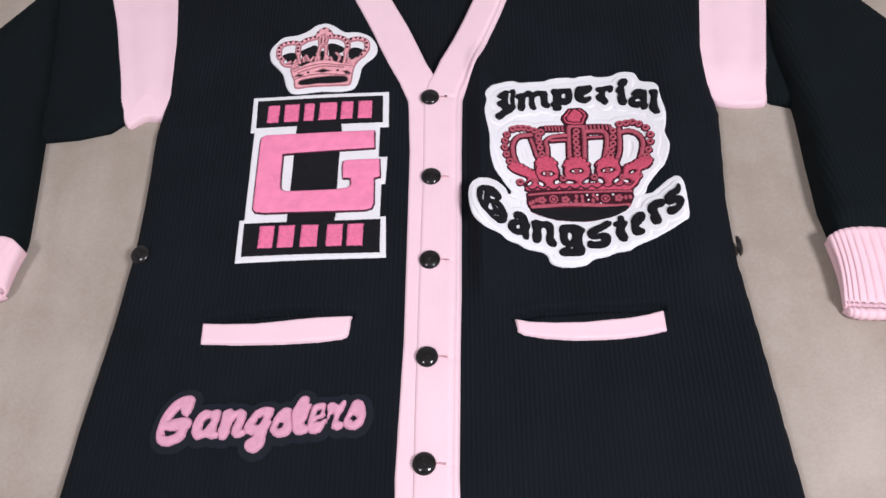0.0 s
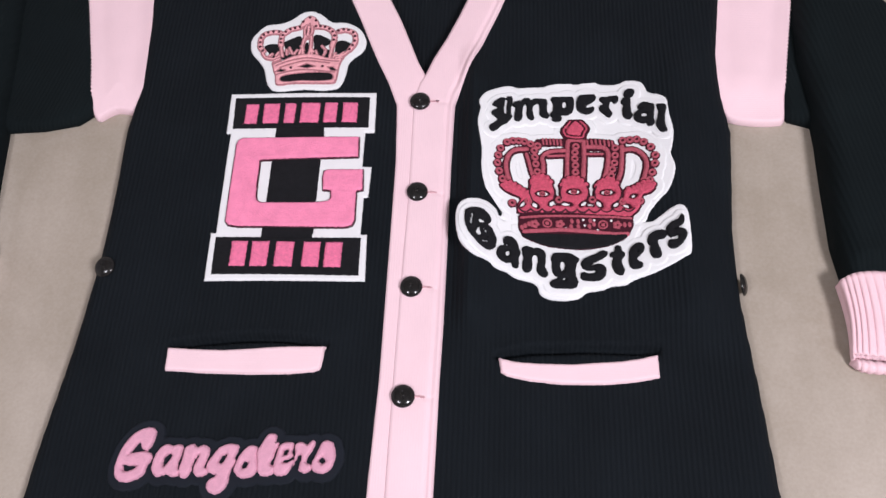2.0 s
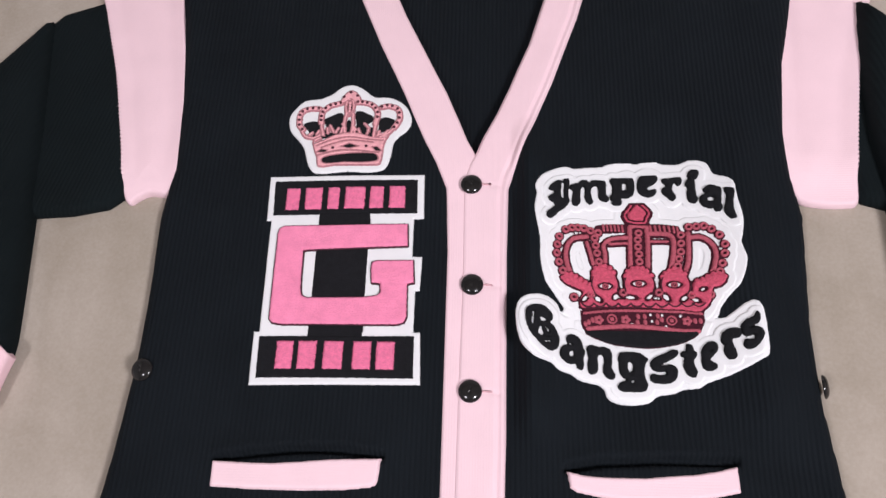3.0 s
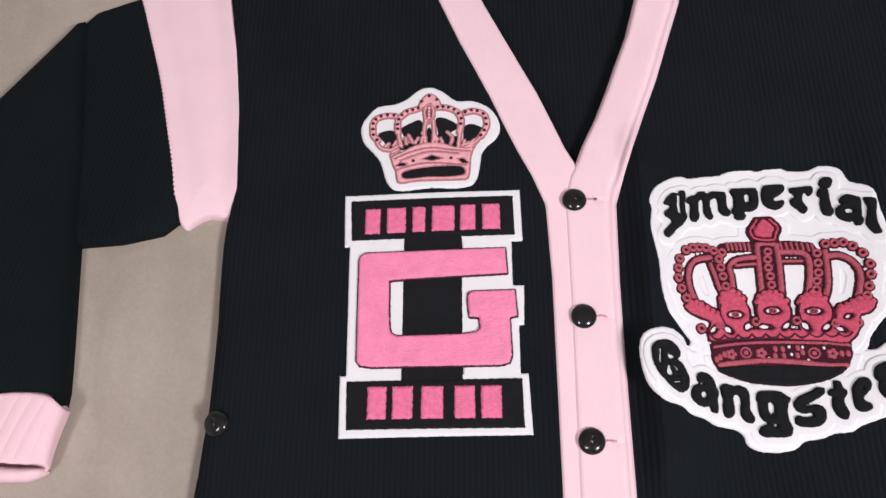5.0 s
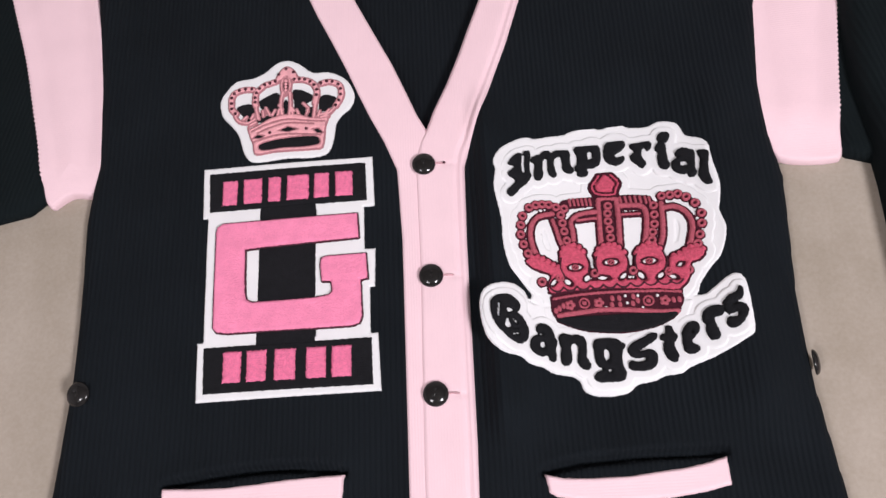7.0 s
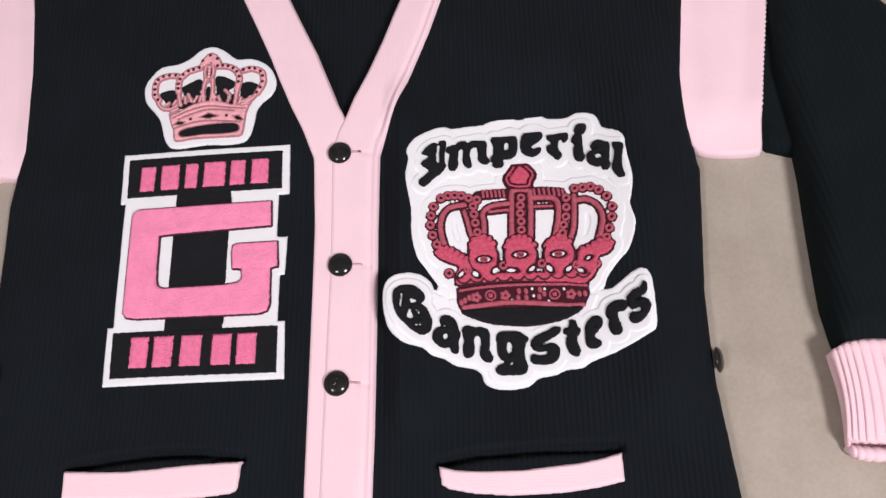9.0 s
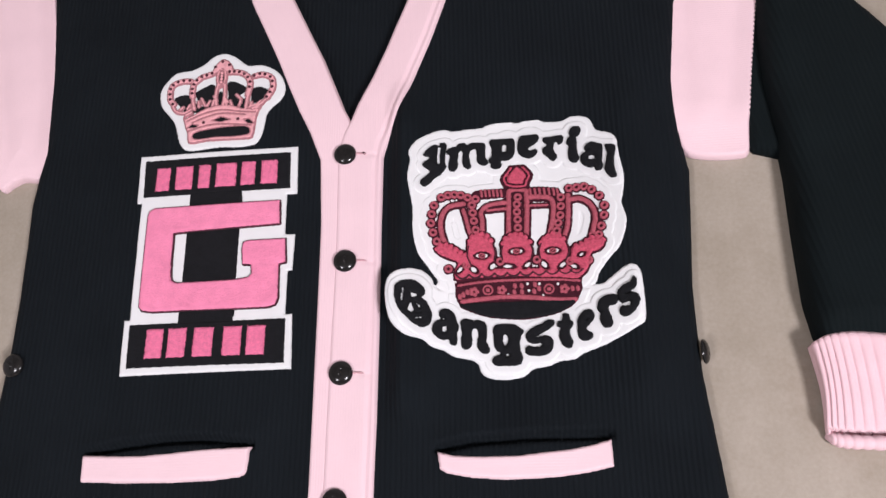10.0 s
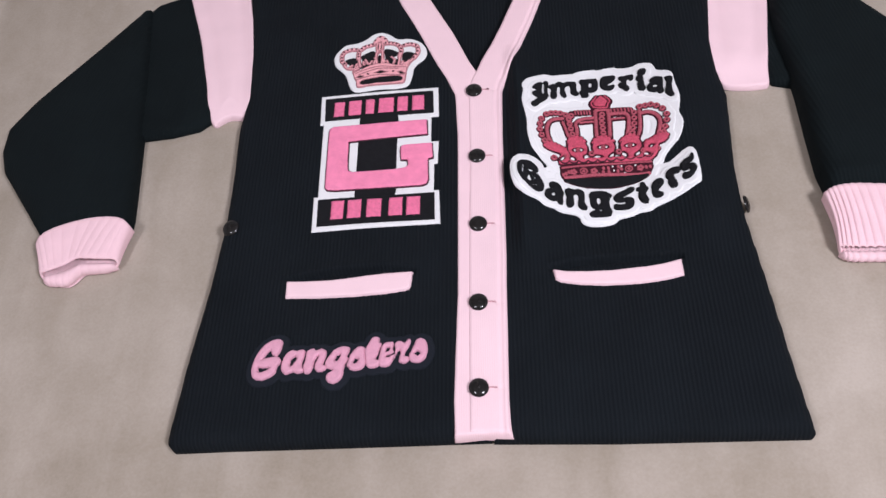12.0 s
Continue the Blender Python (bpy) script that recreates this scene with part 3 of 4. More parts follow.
cap = joined([polygon([(-163.7, 461.7), (-158.9, 464.4), (-150.7, 464.8), (-147.1, 459.5), (-148, 450.3), (-155.3, 450.7), (-160.3, 456.5)], 3),
              polygon([(-143.5, 466.8), (-136.2, 471.1), (-128.1, 474.5), (-124.8, 469.6), (-125.5, 455.6), (-129.5, 450.3), (-134.4, 456.1), (-140.9, 458.3), (-142.9, 463)], 3),
              polygon([(-114, 472.8), (-111.9, 476), (-105.4, 475.1), (-95.7, 469), (-95.8, 464.3), (-100.6, 460.8), (-102.2, 453.5), (-107, 451), (-112.6, 449.4), (-111.9, 460.5)], 3),
              polygon([(-90.2, 463), (-87.7, 467.6), (-81.3, 468.2), (-74.1, 464.1), (-77.4, 457.7), (-81.5, 453.3), (-87.9, 450.9), (-91.1, 448.3), (-90.2, 455.6)], 3),
              oval(-142.4, 451.9, 2.2, 3.2), oval(-96.1, 454.1, 2.8, 3.0), oval(-119.4, 460.9, 2.4, 5.6), oval(-119.6, 480.6, 2.9, 7.2)])
rim_gap = polygon([(-142.6, 421), (-139.5, 424.4), (-129.2, 426.6), (-114.9, 428.1), (-96, 428.2), (-89.7, 425.6), (-88.6, 421.1), (-92.1, 418.6), (-107, 417.5), (-119.6, 418.1), (-132.2, 416.9), (-140.1, 417.3)], 3)
gaps = joined([rim_gap] + [polygon(p) for p in ([(-148.7, 429.3), (-143.6, 433.1), (-137.2, 431.5), (-140.4, 428.9)], [(-125.3, 435.4), (-116.9, 439), (-107.4, 435.5), (-116.6, 433.2)], [(-95.6, 434.9), (-89.6, 435.1), (-85.2, 429.5), (-91.2, 430.1)])])
ground = stroke([(-151.2, 447.7), (-142.3, 447.6), (-131.1, 450.4), (-119.9, 453.8), (-108.6, 453.3), (-97.5, 449), (-83.9, 447.9)], 5.0)
layer("crown_lining", (cap | ground | gaps.grown(0.8)).frayed(0.25, 3), pile_black, crown_patch, 21, 23.2, 0.6, 1.2, "black stitched crown lining")
crown_band = polygon([(-152.6, 441.3), (-150.9, 438.5), (-140.6, 443.5), (-131.1, 448.5), (-119.9, 450.7), (-108.6, 450.1), (-97.5, 445.9), (-87.9, 444.5), (-81.6, 445.1), (-84, 437.9), (-85, 426.2), (-86.6, 416.5), (-94.5, 415.1), (-118, 415.3), (-130.6, 415.1), (-140.1, 413.7), (-145.6, 414.9), (-146.9, 423.9), (-149.1, 429.4), (-150.9, 434.9)], 2)
thorns = [[(-151.9, 445), (-146.3, 448.4)], [(-150.2, 443.1), (-145.5, 445.2)], [(-136.9, 459), (-133, 451.4)], [(-122.3, 455.4), (-125.1, 460.8)], [(-111.8, 454), (-114.4, 457.8)], [(-103.8, 461), (-99.3, 456.1)], [(-89.5, 448.2), (-81.5, 449.3)], [(-87.9, 445.4), (-81.6, 446.4)], [(-145.7, 458.5), (-142.6, 448.2)], [(-92.6, 460.9), (-94.3, 445.7)]]
seams = [[(-148.5, 436.6), (-135.8, 442.3), (-118.2, 446), (-100.7, 443.3), (-84.8, 441.6)],
         [(-143.7, 434.5), (-130.9, 439.4), (-116.6, 442.3), (-94.3, 439.7)],
         [(-147.5, 425.7), (-130.8, 430.3), (-115, 431.3), (-88.1, 428.2)]]
hoop = oval(-119.6, 480.6, 5.0, 9.6) - oval(-119.6, 480.6, 2.9, 7.2)
thorns += [[(-156.8, 448.9), (-153.7, 451.5)], [(-149.6, 449.5), (-147.6, 453.4)], [(-138.7, 450.7), (-139.6, 456.3)], [(-131.1, 451.3), (-128.7, 455.8)], [(-126, 451), (-124.7, 456.5)], [(-112.6, 450.3), (-114.1, 455)], [(-107.8, 450.6), (-109.4, 454.8)], [(-100.6, 449.7), (-99.3, 454.3)], [(-90.3, 446.8), (-89.1, 451.9)], [(-83.9, 448.9), (-80.7, 452.4)], [(-145.8, 462.3), (-143.9, 449.2)], [(-93.2, 462.3), (-94.3, 447.6)]]
salmon = joined([stroke(a, 4.7) for a in arches] + [stroke(a, 2.3, 0) for a in thorns] + [stroke([(-122.4, 473.2), (-123.6, 461.1), (-122.3, 451.7)], 2.6), stroke([(-115.9, 472.9), (-115.1, 460.6), (-115.8, 451.4)], 2.6), stroke([(-164.2, 453), (-160, 447.2), (-151.9, 445)], 2.4), stroke([(-75, 456.1), (-79.9, 449.9), (-87.9, 445.4)], 2.4)]
                + [polygon([(-129.9, 484.1), (-126.7, 492.5), (-122.6, 498.1), (-118.5, 499.8), (-113.6, 496.6), (-110, 490.6), (-110, 483.9), (-115.2, 486.1), (-119.3, 490.2), (-124.2, 486.6)], 3) - oval(-119.6, 480.6, 2.9, 7.2), hoop, crown_band])
dots = [(-164, 455.4), (-167.4, 460.6), (-168, 466.1), (-167.9, 471.7), (-165.7, 475.9), (-161.2, 478.7), (-155.7, 479.6), (-149.9, 479.1), (-146.5, 465.3), (-146.6, 469.8), (-145.6, 474.8), (-142.9, 478.9), (-138.5, 482.4), (-133.8, 483.7), (-128.9, 485.2), (-126, 491.9), (-119.5, 497.1), (-112.9, 493.1)]
dots += [(-112.1, 485.8), (-107.5, 485.7), (-102.6, 484.8), (-97.8, 482.3), (-94.2, 478.5), (-91.8, 473.4), (-92, 468), (-88.1, 479.7), (-82.9, 481.1), (-77.9, 480.2), (-72.7, 477.1), (-70.6, 472.3), (-70.4, 466.5), (-72.1, 460.8), (-75, 456.1), (-132.5, 433.4), (-100.5, 434.9)]
lines = joined([stroke(p, 0.8) for p in seams])
layer("crown_edge", (salmon - gaps).grown(0.9).frayed(0.25, 3), thread_rust, crown_patch, 21, 23.6, 0.6, 0.8, "dusky red stitched edge of the small crown")
layer("crown", (salmon - gaps - lines).frayed(0.25, 4), thread_salmon, crown_patch, 21.5, 24.2, 0.6, 1.6, "salmon embroidered crown", 0.12)
layer("stitched_line", lines.grown(0.2), thread_tan, crown_patch, 21.5, 23.4, 0.6, 0.6, "dusky pink stitched lines")
dot = slab(oval(0, 0, 1.55, 1.55), 0.4, 23.5, 25.0, 1.0, swell=0)
for x, y in dots:
    part("dot", dot, thread_plum, crown_patch).location = (x * 0.001, y * 0.001, drape(x, y) * 0.001)
bead = slab(oval(0, 0, 1.5, 1.5), 0.45, 22.5, 24.4, 1.2, swell=0)
for y in (475.5, 478.7, 481.9, 485.1):
    part("bead", bead, thread_salmon, crown_patch).location = (-0.1196, y * 0.001, drape(-120, y) * 0.001)

# initial patch: two name panels and the large initial between them
tower = joined([polygon([(-190, 404), (-44, 405), (-43, 359), (-188, 357)]), polygon([(-184, 365), (-138, 362), (-138, 246), (-182, 246)]),
                polygon([(-92, 364), (-52, 364), (-52, 321), (-43, 321), (-44, 288), (-48, 288), (-48, 246), (-92, 246)]), polygon([(-142, 352), (-88, 352), (-88, 255), (-142, 255)]),
                polygon([(-187, 249), (-42, 249), (-40, 202), (-186, 201)])])
initial_patch = layer("initial_patch", tower.frayed(0.13, 8), felt_white, cardigan, 19, 22, 1.0, 1.0, "white felt patch with black panels and a pink initial")
layer("black_panel", polygon([(-184, 398), (-50, 399), (-49, 364), (-182, 362)]).frayed(0.3, 6), pile_black, initial_patch, 21, 24, 0.9, 1.6, "black chenille panel", 0.15)
layer("black_panel", polygon([(-181, 244), (-47, 245), (-46, 207), (-180, 207)]).frayed(0.3, 6), pile_black, initial_patch, 21, 24, 0.9, 1.6, "black chenille panel", 0.15)
layer("black_column", polygon([(-139, 364), (-92, 365), (-92, 242), (-139, 242)]).frayed(0.3, 5), pile_black, initial_patch, 21, 23.4, 0.9, 1.6, "black chenille column", 0.15)
initial = polygon([(-174, 260), (-175, 342), (-174, 347), (-169, 350), (-57, 352), (-56, 330), (-137, 326.5), (-150, 325.5), (-149.5, 300), (-149, 288), (-147.5, 282), (-143, 279.5),
                   (-93, 280.5), (-81, 282), (-78, 285), (-79, 293.5), (-86.5, 294), (-88, 309), (-87, 314), (-83, 315.5), (-50.5, 316), (-49, 294.5), (-55, 293), (-54, 263),
                   (-56, 257), (-62, 255), (-162, 254.5), (-171, 256)])
layer("initial_edge", initial.grown(0.9).frayed(0.25, 4), thread_plum, initial_patch, 21.5, 24.4, 0.8, 1.0, "dark stitched edge round the initial")
layer("initial", initial.frayed(0.3, 3.5), pile_hot, initial_patch, 22, 26.5, 0.8, 2.2, "hot pink chenille letter G", 0.26)
for row, low, high in (([(-172, -158), (-154, -137), (-133, -121), (-117, -97), (-94, -80), (-76, -60)], 367, 391), ([(-165, -149), (-146, -129), (-124, -106), (-99, -82), (-79, -62)], 213.5, 240)):
    for k, (a, b) in enumerate(row):
        climb = 0.02 * ((a + b) / 2 + 115) if low > 300 else 0
        bar = polygon([(a, low + climb), (b, low + climb), (b, high + climb), (a, high + climb)]).grown(-0.6)
        layer("bar", bar.frayed(0.5, 4), pile_name, initial_patch, 22, 26, 0.8, 2.2, "bright pink chenille bar", 0.2)

# emblem patch
shield = polygon([(55.9, 361.7), (55.6, 371.2), (57.7, 382), (56.4, 390.9), (60.3, 398.4), (66.3, 403.6), (79.1, 409.1), (88.7, 410.5), (95.3, 408.2), (106.1, 409.3), (120.4, 409.9), (127.1, 412.5), (142.6, 414.2), (151.9, 411.9), (160.2, 415.7), (168, 415.1), (175.3, 411.5), (189.5, 411.2), (197.5, 415), (205.3, 415.3), (214.3, 411.8), (218.7, 401), (229.7, 397.5), (235.3, 391.9), (236, 383.2), (237.2, 371.2), (239, 359.2), (238.6, 348.4), (236.5, 338), (235, 331), (238, 318), (236, 306), (230, 292), (221, 282), (212, 270), (204, 258), (150, 230), (85, 261), (81, 270), (76, 278), (70, 287), (64, 297), (60, 317), (60, 337)], 3)
ribbon = polygon([(211.2, 260.7), (216.5, 262.5), (223.3, 267.6), (232.3, 274.4), (239, 276.7), (243.3, 274.1), (245.6, 268.2), (246.5, 255.6), (246.4, 236.2), (244.9, 227.9), (239.3, 224.4), (231, 219.6), (218.6, 213.3), (210.4, 209.6), (195.2, 204.1), (188.3, 199.7), (176.4, 198.5), (168.3, 195.1), (155.6, 193.1), (148.1, 187.5), (134.8, 185.5), (121.6, 187.2), (115, 191.9), (112.6, 198.8), (106.6, 202.8), (93.5, 205.9), (85.1, 211.5), (75, 215.2), (68.1, 221.5), (54.4, 226), (43.9, 235), (39.3, 244.6), (37, 259.2), (38, 272.1), (43.6, 280.2), (55.8, 282.9), (66.8, 280.6), (75.6, 273.4), (82.1, 262.4), (110, 262), (150, 262), (190, 260)], 3)


def on_emblem(x, y):
    """Where a stitched ornament of the emblem lies once the felt has curled."""
    k = 1 - float(rise(x, y, FELT_EDGE)) / 670
    u, v = 156 + (x - 156) * k, 40 + (y - 40) * k
    slope = Vector((float(stiff(u - 2, v) - stiff(u + 2, v)) / 4, float(stiff(u, v - 2) - stiff(u, v + 2)) / 4, 1))
    tilt = Vector((0, 0, 1)).rotation_difference(slope).to_matrix().to_4x4()
    seat = Matrix.Translation((0, 0, 0.024))
    return Matrix.Translation((u * 0.001, v * 0.001, float(stiff(u, v)) * 0.001)) @ seat @ tilt @ seat.inverted()


emblem_patch = layer("emblem_patch", curled((shield | ribbon).frayed(0.2, 6)), felt_white, cardigan, 19, 22, 1.0, 1.2, "white felt emblem with black lettering round a red crown")

word_a = []
word_a.append(polygon([(70.4, 385.5), (73.1, 389.7), (77.1, 392.6), (80.2, 393.9), (83.4, 392.5), (85, 395), (89.4, 395.2), (89.6, 390.2), (88.4, 383.4), (88.6, 375.6), (89.3, 372.1), (84.6, 365.5), (79.9, 362.5), (74.4, 356.9), (70.5, 355.1), (67.4, 357.4), (68.2, 361), (74.5, 366.2), (75.3, 369.6), (69.9, 374.3), (69.9, 376.9), (74.6, 380), (75.4, 382.6), (70.7, 384.6)], 3) - stroke([(83.8, 390.7), (82.9, 382), (83.3, 376.3)], 2.9))
word_a.append(polygon([(90.4, 388.1), (95.9, 390.7), (98.2, 390.1), (100.2, 393), (105.3, 394.3), (108.4, 391.5), (113.2, 395.1), (118.6, 395.4), (122.5, 393.4), (123.4, 388.6), (122.8, 380), (125.4, 375.5), (124.1, 372.5), (121, 372), (117.2, 374.4), (116.3, 377.9), (116.4, 383.9), (115, 388.4), (112.2, 387.7), (109.3, 384.4), (109.6, 376.6), (110.7, 371.4), (107.8, 369.5), (104.8, 371.8), (103.8, 377), (104.3, 384.8), (102.1, 387.6), (100, 384.3), (99.2, 377.4), (99.4, 373.1), (97.8, 368.9), (94.7, 367.7), (91.9, 370.2), (92, 374.5), (93, 381.3), (92.6, 383.9), (90.6, 384.9)], 3))
word_a.append(polygon([(127.1, 392.7), (129.6, 396.9), (134.2, 395.7), (139, 397.9), (143.6, 398.8), (147.4, 396.4), (148.7, 391.1), (148.4, 383.3), (146.6, 378.3), (142.7, 375.6), (138, 375.4), (136.2, 374.7), (136.7, 371.3), (134.7, 368.3), (130.1, 368.3), (127.9, 370.2), (128.3, 372.7), (126.5, 374.6), (126.6, 377.1), (128.5, 379.6), (129.2, 385.6), (128.6, 390)], 3) - oval(139.7, 386.9, 2.3, 4.4))
word_a.append(polygon([(151.8, 391.7), (154.4, 397.6), (159.2, 400.4), (164.6, 400.3), (168.3, 398), (169.2, 393.9), (166.3, 389.7), (162.4, 387.4), (160, 385), (160.6, 382.9), (163.7, 383), (166.8, 383.7), (167.4, 381), (164.9, 377.8), (160.3, 376.1), (155.8, 377.6), (152.1, 381.3), (151.3, 386.5)], 3))
word_a.append(polygon([(173, 393.6), (175.9, 395.6), (178.9, 394.4), (182, 395.9), (188.2, 396.4), (190.3, 393.2), (189.2, 388.9), (186.1, 387.4), (184.7, 390.1), (182.4, 389.4), (181.3, 383.4), (182.5, 379.1), (184.2, 376.4), (182.1, 372.8), (179.8, 372.4), (176.3, 376.1), (172.7, 379.8), (172.9, 384.1), (175.3, 385.6), (176.2, 388.1), (174, 390)], 3))
word_a.append(polygon([(193.1, 389.5), (195.7, 393.6), (199.5, 394.2), (201.3, 391.4), (201.2, 385.4), (201.4, 378.5), (202.6, 373.3), (200.8, 370.1), (197.8, 369.4), (194.9, 371.3), (193.7, 376.5), (194.1, 381.6), (195.1, 385), (192.9, 386.9)], 3) | polygon([(195.6, 398), (197.8, 402.2), (201.7, 403.1), (205.1, 402.1), (204.8, 397.6), (202.6, 394.3), (199.5, 394.2), (196.5, 395.3)], 3))
word_a.append(polygon([(207.8, 383.2), (211.1, 386.4), (215, 387.3), (220.1, 385.4), (222.7, 383.8), (222.4, 377), (221.5, 369.4), (222.1, 364.3), (219.6, 361.1), (216.6, 360.8), (214.6, 364), (211.6, 363.9), (207.3, 365.4), (204.5, 368.9), (203.8, 373.2), (205.9, 376.8), (209, 378.8), (211.4, 380.4), (208.4, 380.6)], 3) - oval(213.1, 373.1, 3.0, 2.4))
word_a.append(polygon([(225.2, 383.6), (229, 384.2), (233.4, 382.7), (232.9, 376.2), (231.5, 369.5), (231.5, 361.1), (232.9, 356), (232.3, 353.1), (229.4, 352.9), (225.9, 355.7), (223.6, 360.3), (223.7, 365), (225.6, 370), (226.5, 376.7)], 3))
word_b = []
word_b.append(polygon([(45.8, 264.8), (48.4, 269.3), (54.6, 271.3), (62.5, 270.4), (67.8, 266.4), (70.7, 261.7), (69.5, 257.2), (66.8, 256.1), (71.2, 252.6), (74.6, 246.1), (76.2, 239.8), (74.4, 233.7), (69.3, 230.9), (63.3, 233.3), (55.5, 239.9), (49.4, 247.4), (46.2, 255.7)], 3) - joined([stroke([(52.5, 264.5), (51.6, 254.5)], 2.2), polygon([(59, 260.5), (62.5, 259.4), (65.1, 257.4), (59.8, 255.9)]).grown(0.4), polygon([(59, 253.2), (61.6, 245), (59.8, 243.3), (56.4, 246.1)]).grown(0.4), stroke([(64.2, 251.1), (66.8, 247)], 2.1), stroke([(63.6, 243.4), (67.6, 242.9)], 1.1), stroke([(63.3, 238.6), (67.2, 238.8)], 2.0)]))
word_b.append(polygon([(82.3, 242.2), (85.8, 245), (90.1, 244.1), (94.3, 240.7), (95.9, 235.3), (97.8, 229), (96, 223.9), (96.4, 217.8), (94.6, 214.7), (91.3, 215.7), (89.6, 219.8), (85.4, 219.5), (80.3, 222), (76.9, 226.5), (77, 231.8), (79.6, 235.2), (83.9, 236.2), (87.4, 235.7), (86.5, 237.9), (83.9, 237.3)], 3) - oval(86.4, 228.3, 2.2, 2.9))
word_b.append(polygon([(99.6, 233.3), (103.6, 235.8), (109.5, 233.8), (114.6, 234), (119.6, 230.6), (120.2, 223.6), (119.5, 215.9), (122, 210.6), (120.5, 206.9), (116.3, 207.4), (113.1, 211), (112.7, 216.2), (113.9, 222.2), (112.7, 227.1), (109.3, 227.6), (107.9, 223.3), (108.2, 216.4), (106.4, 212.1), (103, 210.9), (100.2, 213.3), (99.8, 218.5), (100.8, 224.5), (100, 228.9)], 3))
word_b.append(polygon([(125.3, 225.1), (128, 229.4), (134.8, 230.3), (141.5, 229.2), (146.4, 226.2), (149.3, 223.1), (146.9, 218.9), (145.7, 212.1), (146.3, 206.9), (147.8, 202.6), (146.4, 197.6), (142.5, 196.1), (135, 196.1), (126.8, 196.8), (124.1, 200.3), (126.2, 203.6), (130.4, 205.1), (132.1, 205.9), (128.1, 208.6), (125.8, 213.8), (126, 219.9)], 3) - oval(134.8, 216.9, 2.4, 5.0) - oval(135.9, 204.5, 1.9, 1.3))
word_b.append(polygon([(151.1, 220.5), (156.4, 225.4), (164.1, 228.5), (169.3, 231.8), (173.4, 230.7), (173.2, 227.2), (168.8, 224), (162.8, 220.8), (159.4, 219.2), (160.1, 217.5), (166.9, 218.9), (171.2, 216.1), (172.2, 211.8), (170.3, 206.7), (166, 203.5), (158.5, 203), (152, 204.1), (150.2, 207.6), (152.3, 211), (158.1, 209.5), (163.1, 210.5), (162.4, 213.1), (156.6, 212.8), (152.5, 215.2)], 3))
word_b.append(polygon([(181.3, 236.4), (185.4, 235.4), (186.3, 230.9), (188.6, 229.1), (187.2, 224.8), (185.4, 223.2), (185.9, 218), (187.5, 212.8), (186.1, 208.9), (182.7, 208.4), (179.2, 211.5), (177.5, 216.7), (177.8, 221.8), (178.9, 224.7), (176.1, 226.2), (176.7, 229.7), (179.7, 230.4)], 3))
word_b.append(polygon([(192.5, 230.6), (195.4, 235.7), (199.8, 238.5), (203.9, 237.9), (205.6, 234.4), (204.1, 230.1), (200.5, 225.9), (198.6, 223.4), (200.1, 220.8), (203.2, 218.9), (203, 216), (199.6, 214), (194.6, 214.2), (192.1, 217.7), (192, 223.7)], 3) - oval(199.5, 230.3, 0.9, 1.1))
word_b.append(polygon([(208.8, 241.2), (210.4, 246.4), (214.8, 249.2), (220.7, 250.3), (224.7, 248.7), (224.7, 244.8), (221.6, 241.8), (218.3, 241.6), (216.8, 238.2), (218.4, 232.9), (219.5, 227.6), (217.9, 224.2), (213.5, 223.6), (210.5, 227.2), (210.1, 232.4), (210.7, 235.9), (208.8, 237.7)], 3))
word_b.append(polygon([(225.1, 250.1), (226, 253.6), (230.5, 257.8), (235.7, 260.2), (238.6, 264.5), (240.9, 262.6), (240.4, 257.2), (237.6, 253.8), (232.4, 251.5), (232.3, 250), (237.4, 251.2), (241.3, 249.2), (242.5, 244.8), (239.5, 238.8), (234.9, 233.8), (229.8, 231.8), (226.6, 233.3), (225.6, 236.9), (228.1, 240.2), (233, 240), (234.9, 242.5), (233.4, 244.4), (229.1, 242.8), (226, 244.7)], 3))
whole = shield | ribbon
for word in (word_a, word_b):
    under = joined(word).grown(6.5) & whole.grown(-2.2)
    layer("felt_overlay", curled(under), felt_white, emblem_patch, 21.5, 23.2, 1.0, 1.2, "second layer of white felt behind the lettering")
    for letter in word:
        layer("letter", curled(letter.grown(0.3).frayed(0.3, 4)), pile_black, emblem_patch, 22.5, 26.5, 0.7, 2.4, "black chenille blackletter letter", 0.2)

# the crown of the emblem
bows = [([(89.3, 296.8), (85.6, 308.2), (84.2, 318.8), (86.3, 328.5), (91, 334), (97.1, 335.8), (103.6, 336.3)], 4.2),
        ([(103.5, 330.7), (105.7, 322.4), (107.9, 312.5), (110.1, 306.7)], 3.2),
        ([(118.9, 306.2), (119, 319.9), (118.2, 326.5), (120.8, 331.6), (127.4, 334.5), (138.4, 335.6)], 3.8),
        ([(123.7, 329.1), (138.2, 330.1)], 2.2),
        ([(140.6, 306.5), (141.3, 326.7), (142.1, 344.7)], 4),
        ([(155.2, 305.6), (156.5, 325.7), (156.8, 343.8)], 4.2)]
bows += [([(142.2, 346.1), (149.8, 347.2), (156.9, 345.4)], 3.8),
         ([(159.1, 339.3), (171.8, 339), (177.3, 336.1), (178.7, 329.2), (177.4, 317.9), (174.7, 306.5)], 4.2),
         ([(159.8, 331.7), (173.8, 331.4)], 2.2),
         ([(191.2, 339), (190.5, 323.5), (188.9, 310.8), (186.1, 302.6)], 4),
         ([(193.9, 335.4), (200.6, 335.6), (207.3, 331.9), (211.5, 325.1), (212.3, 317), (209.7, 306.3), (206.7, 298.2)], 4.2)]
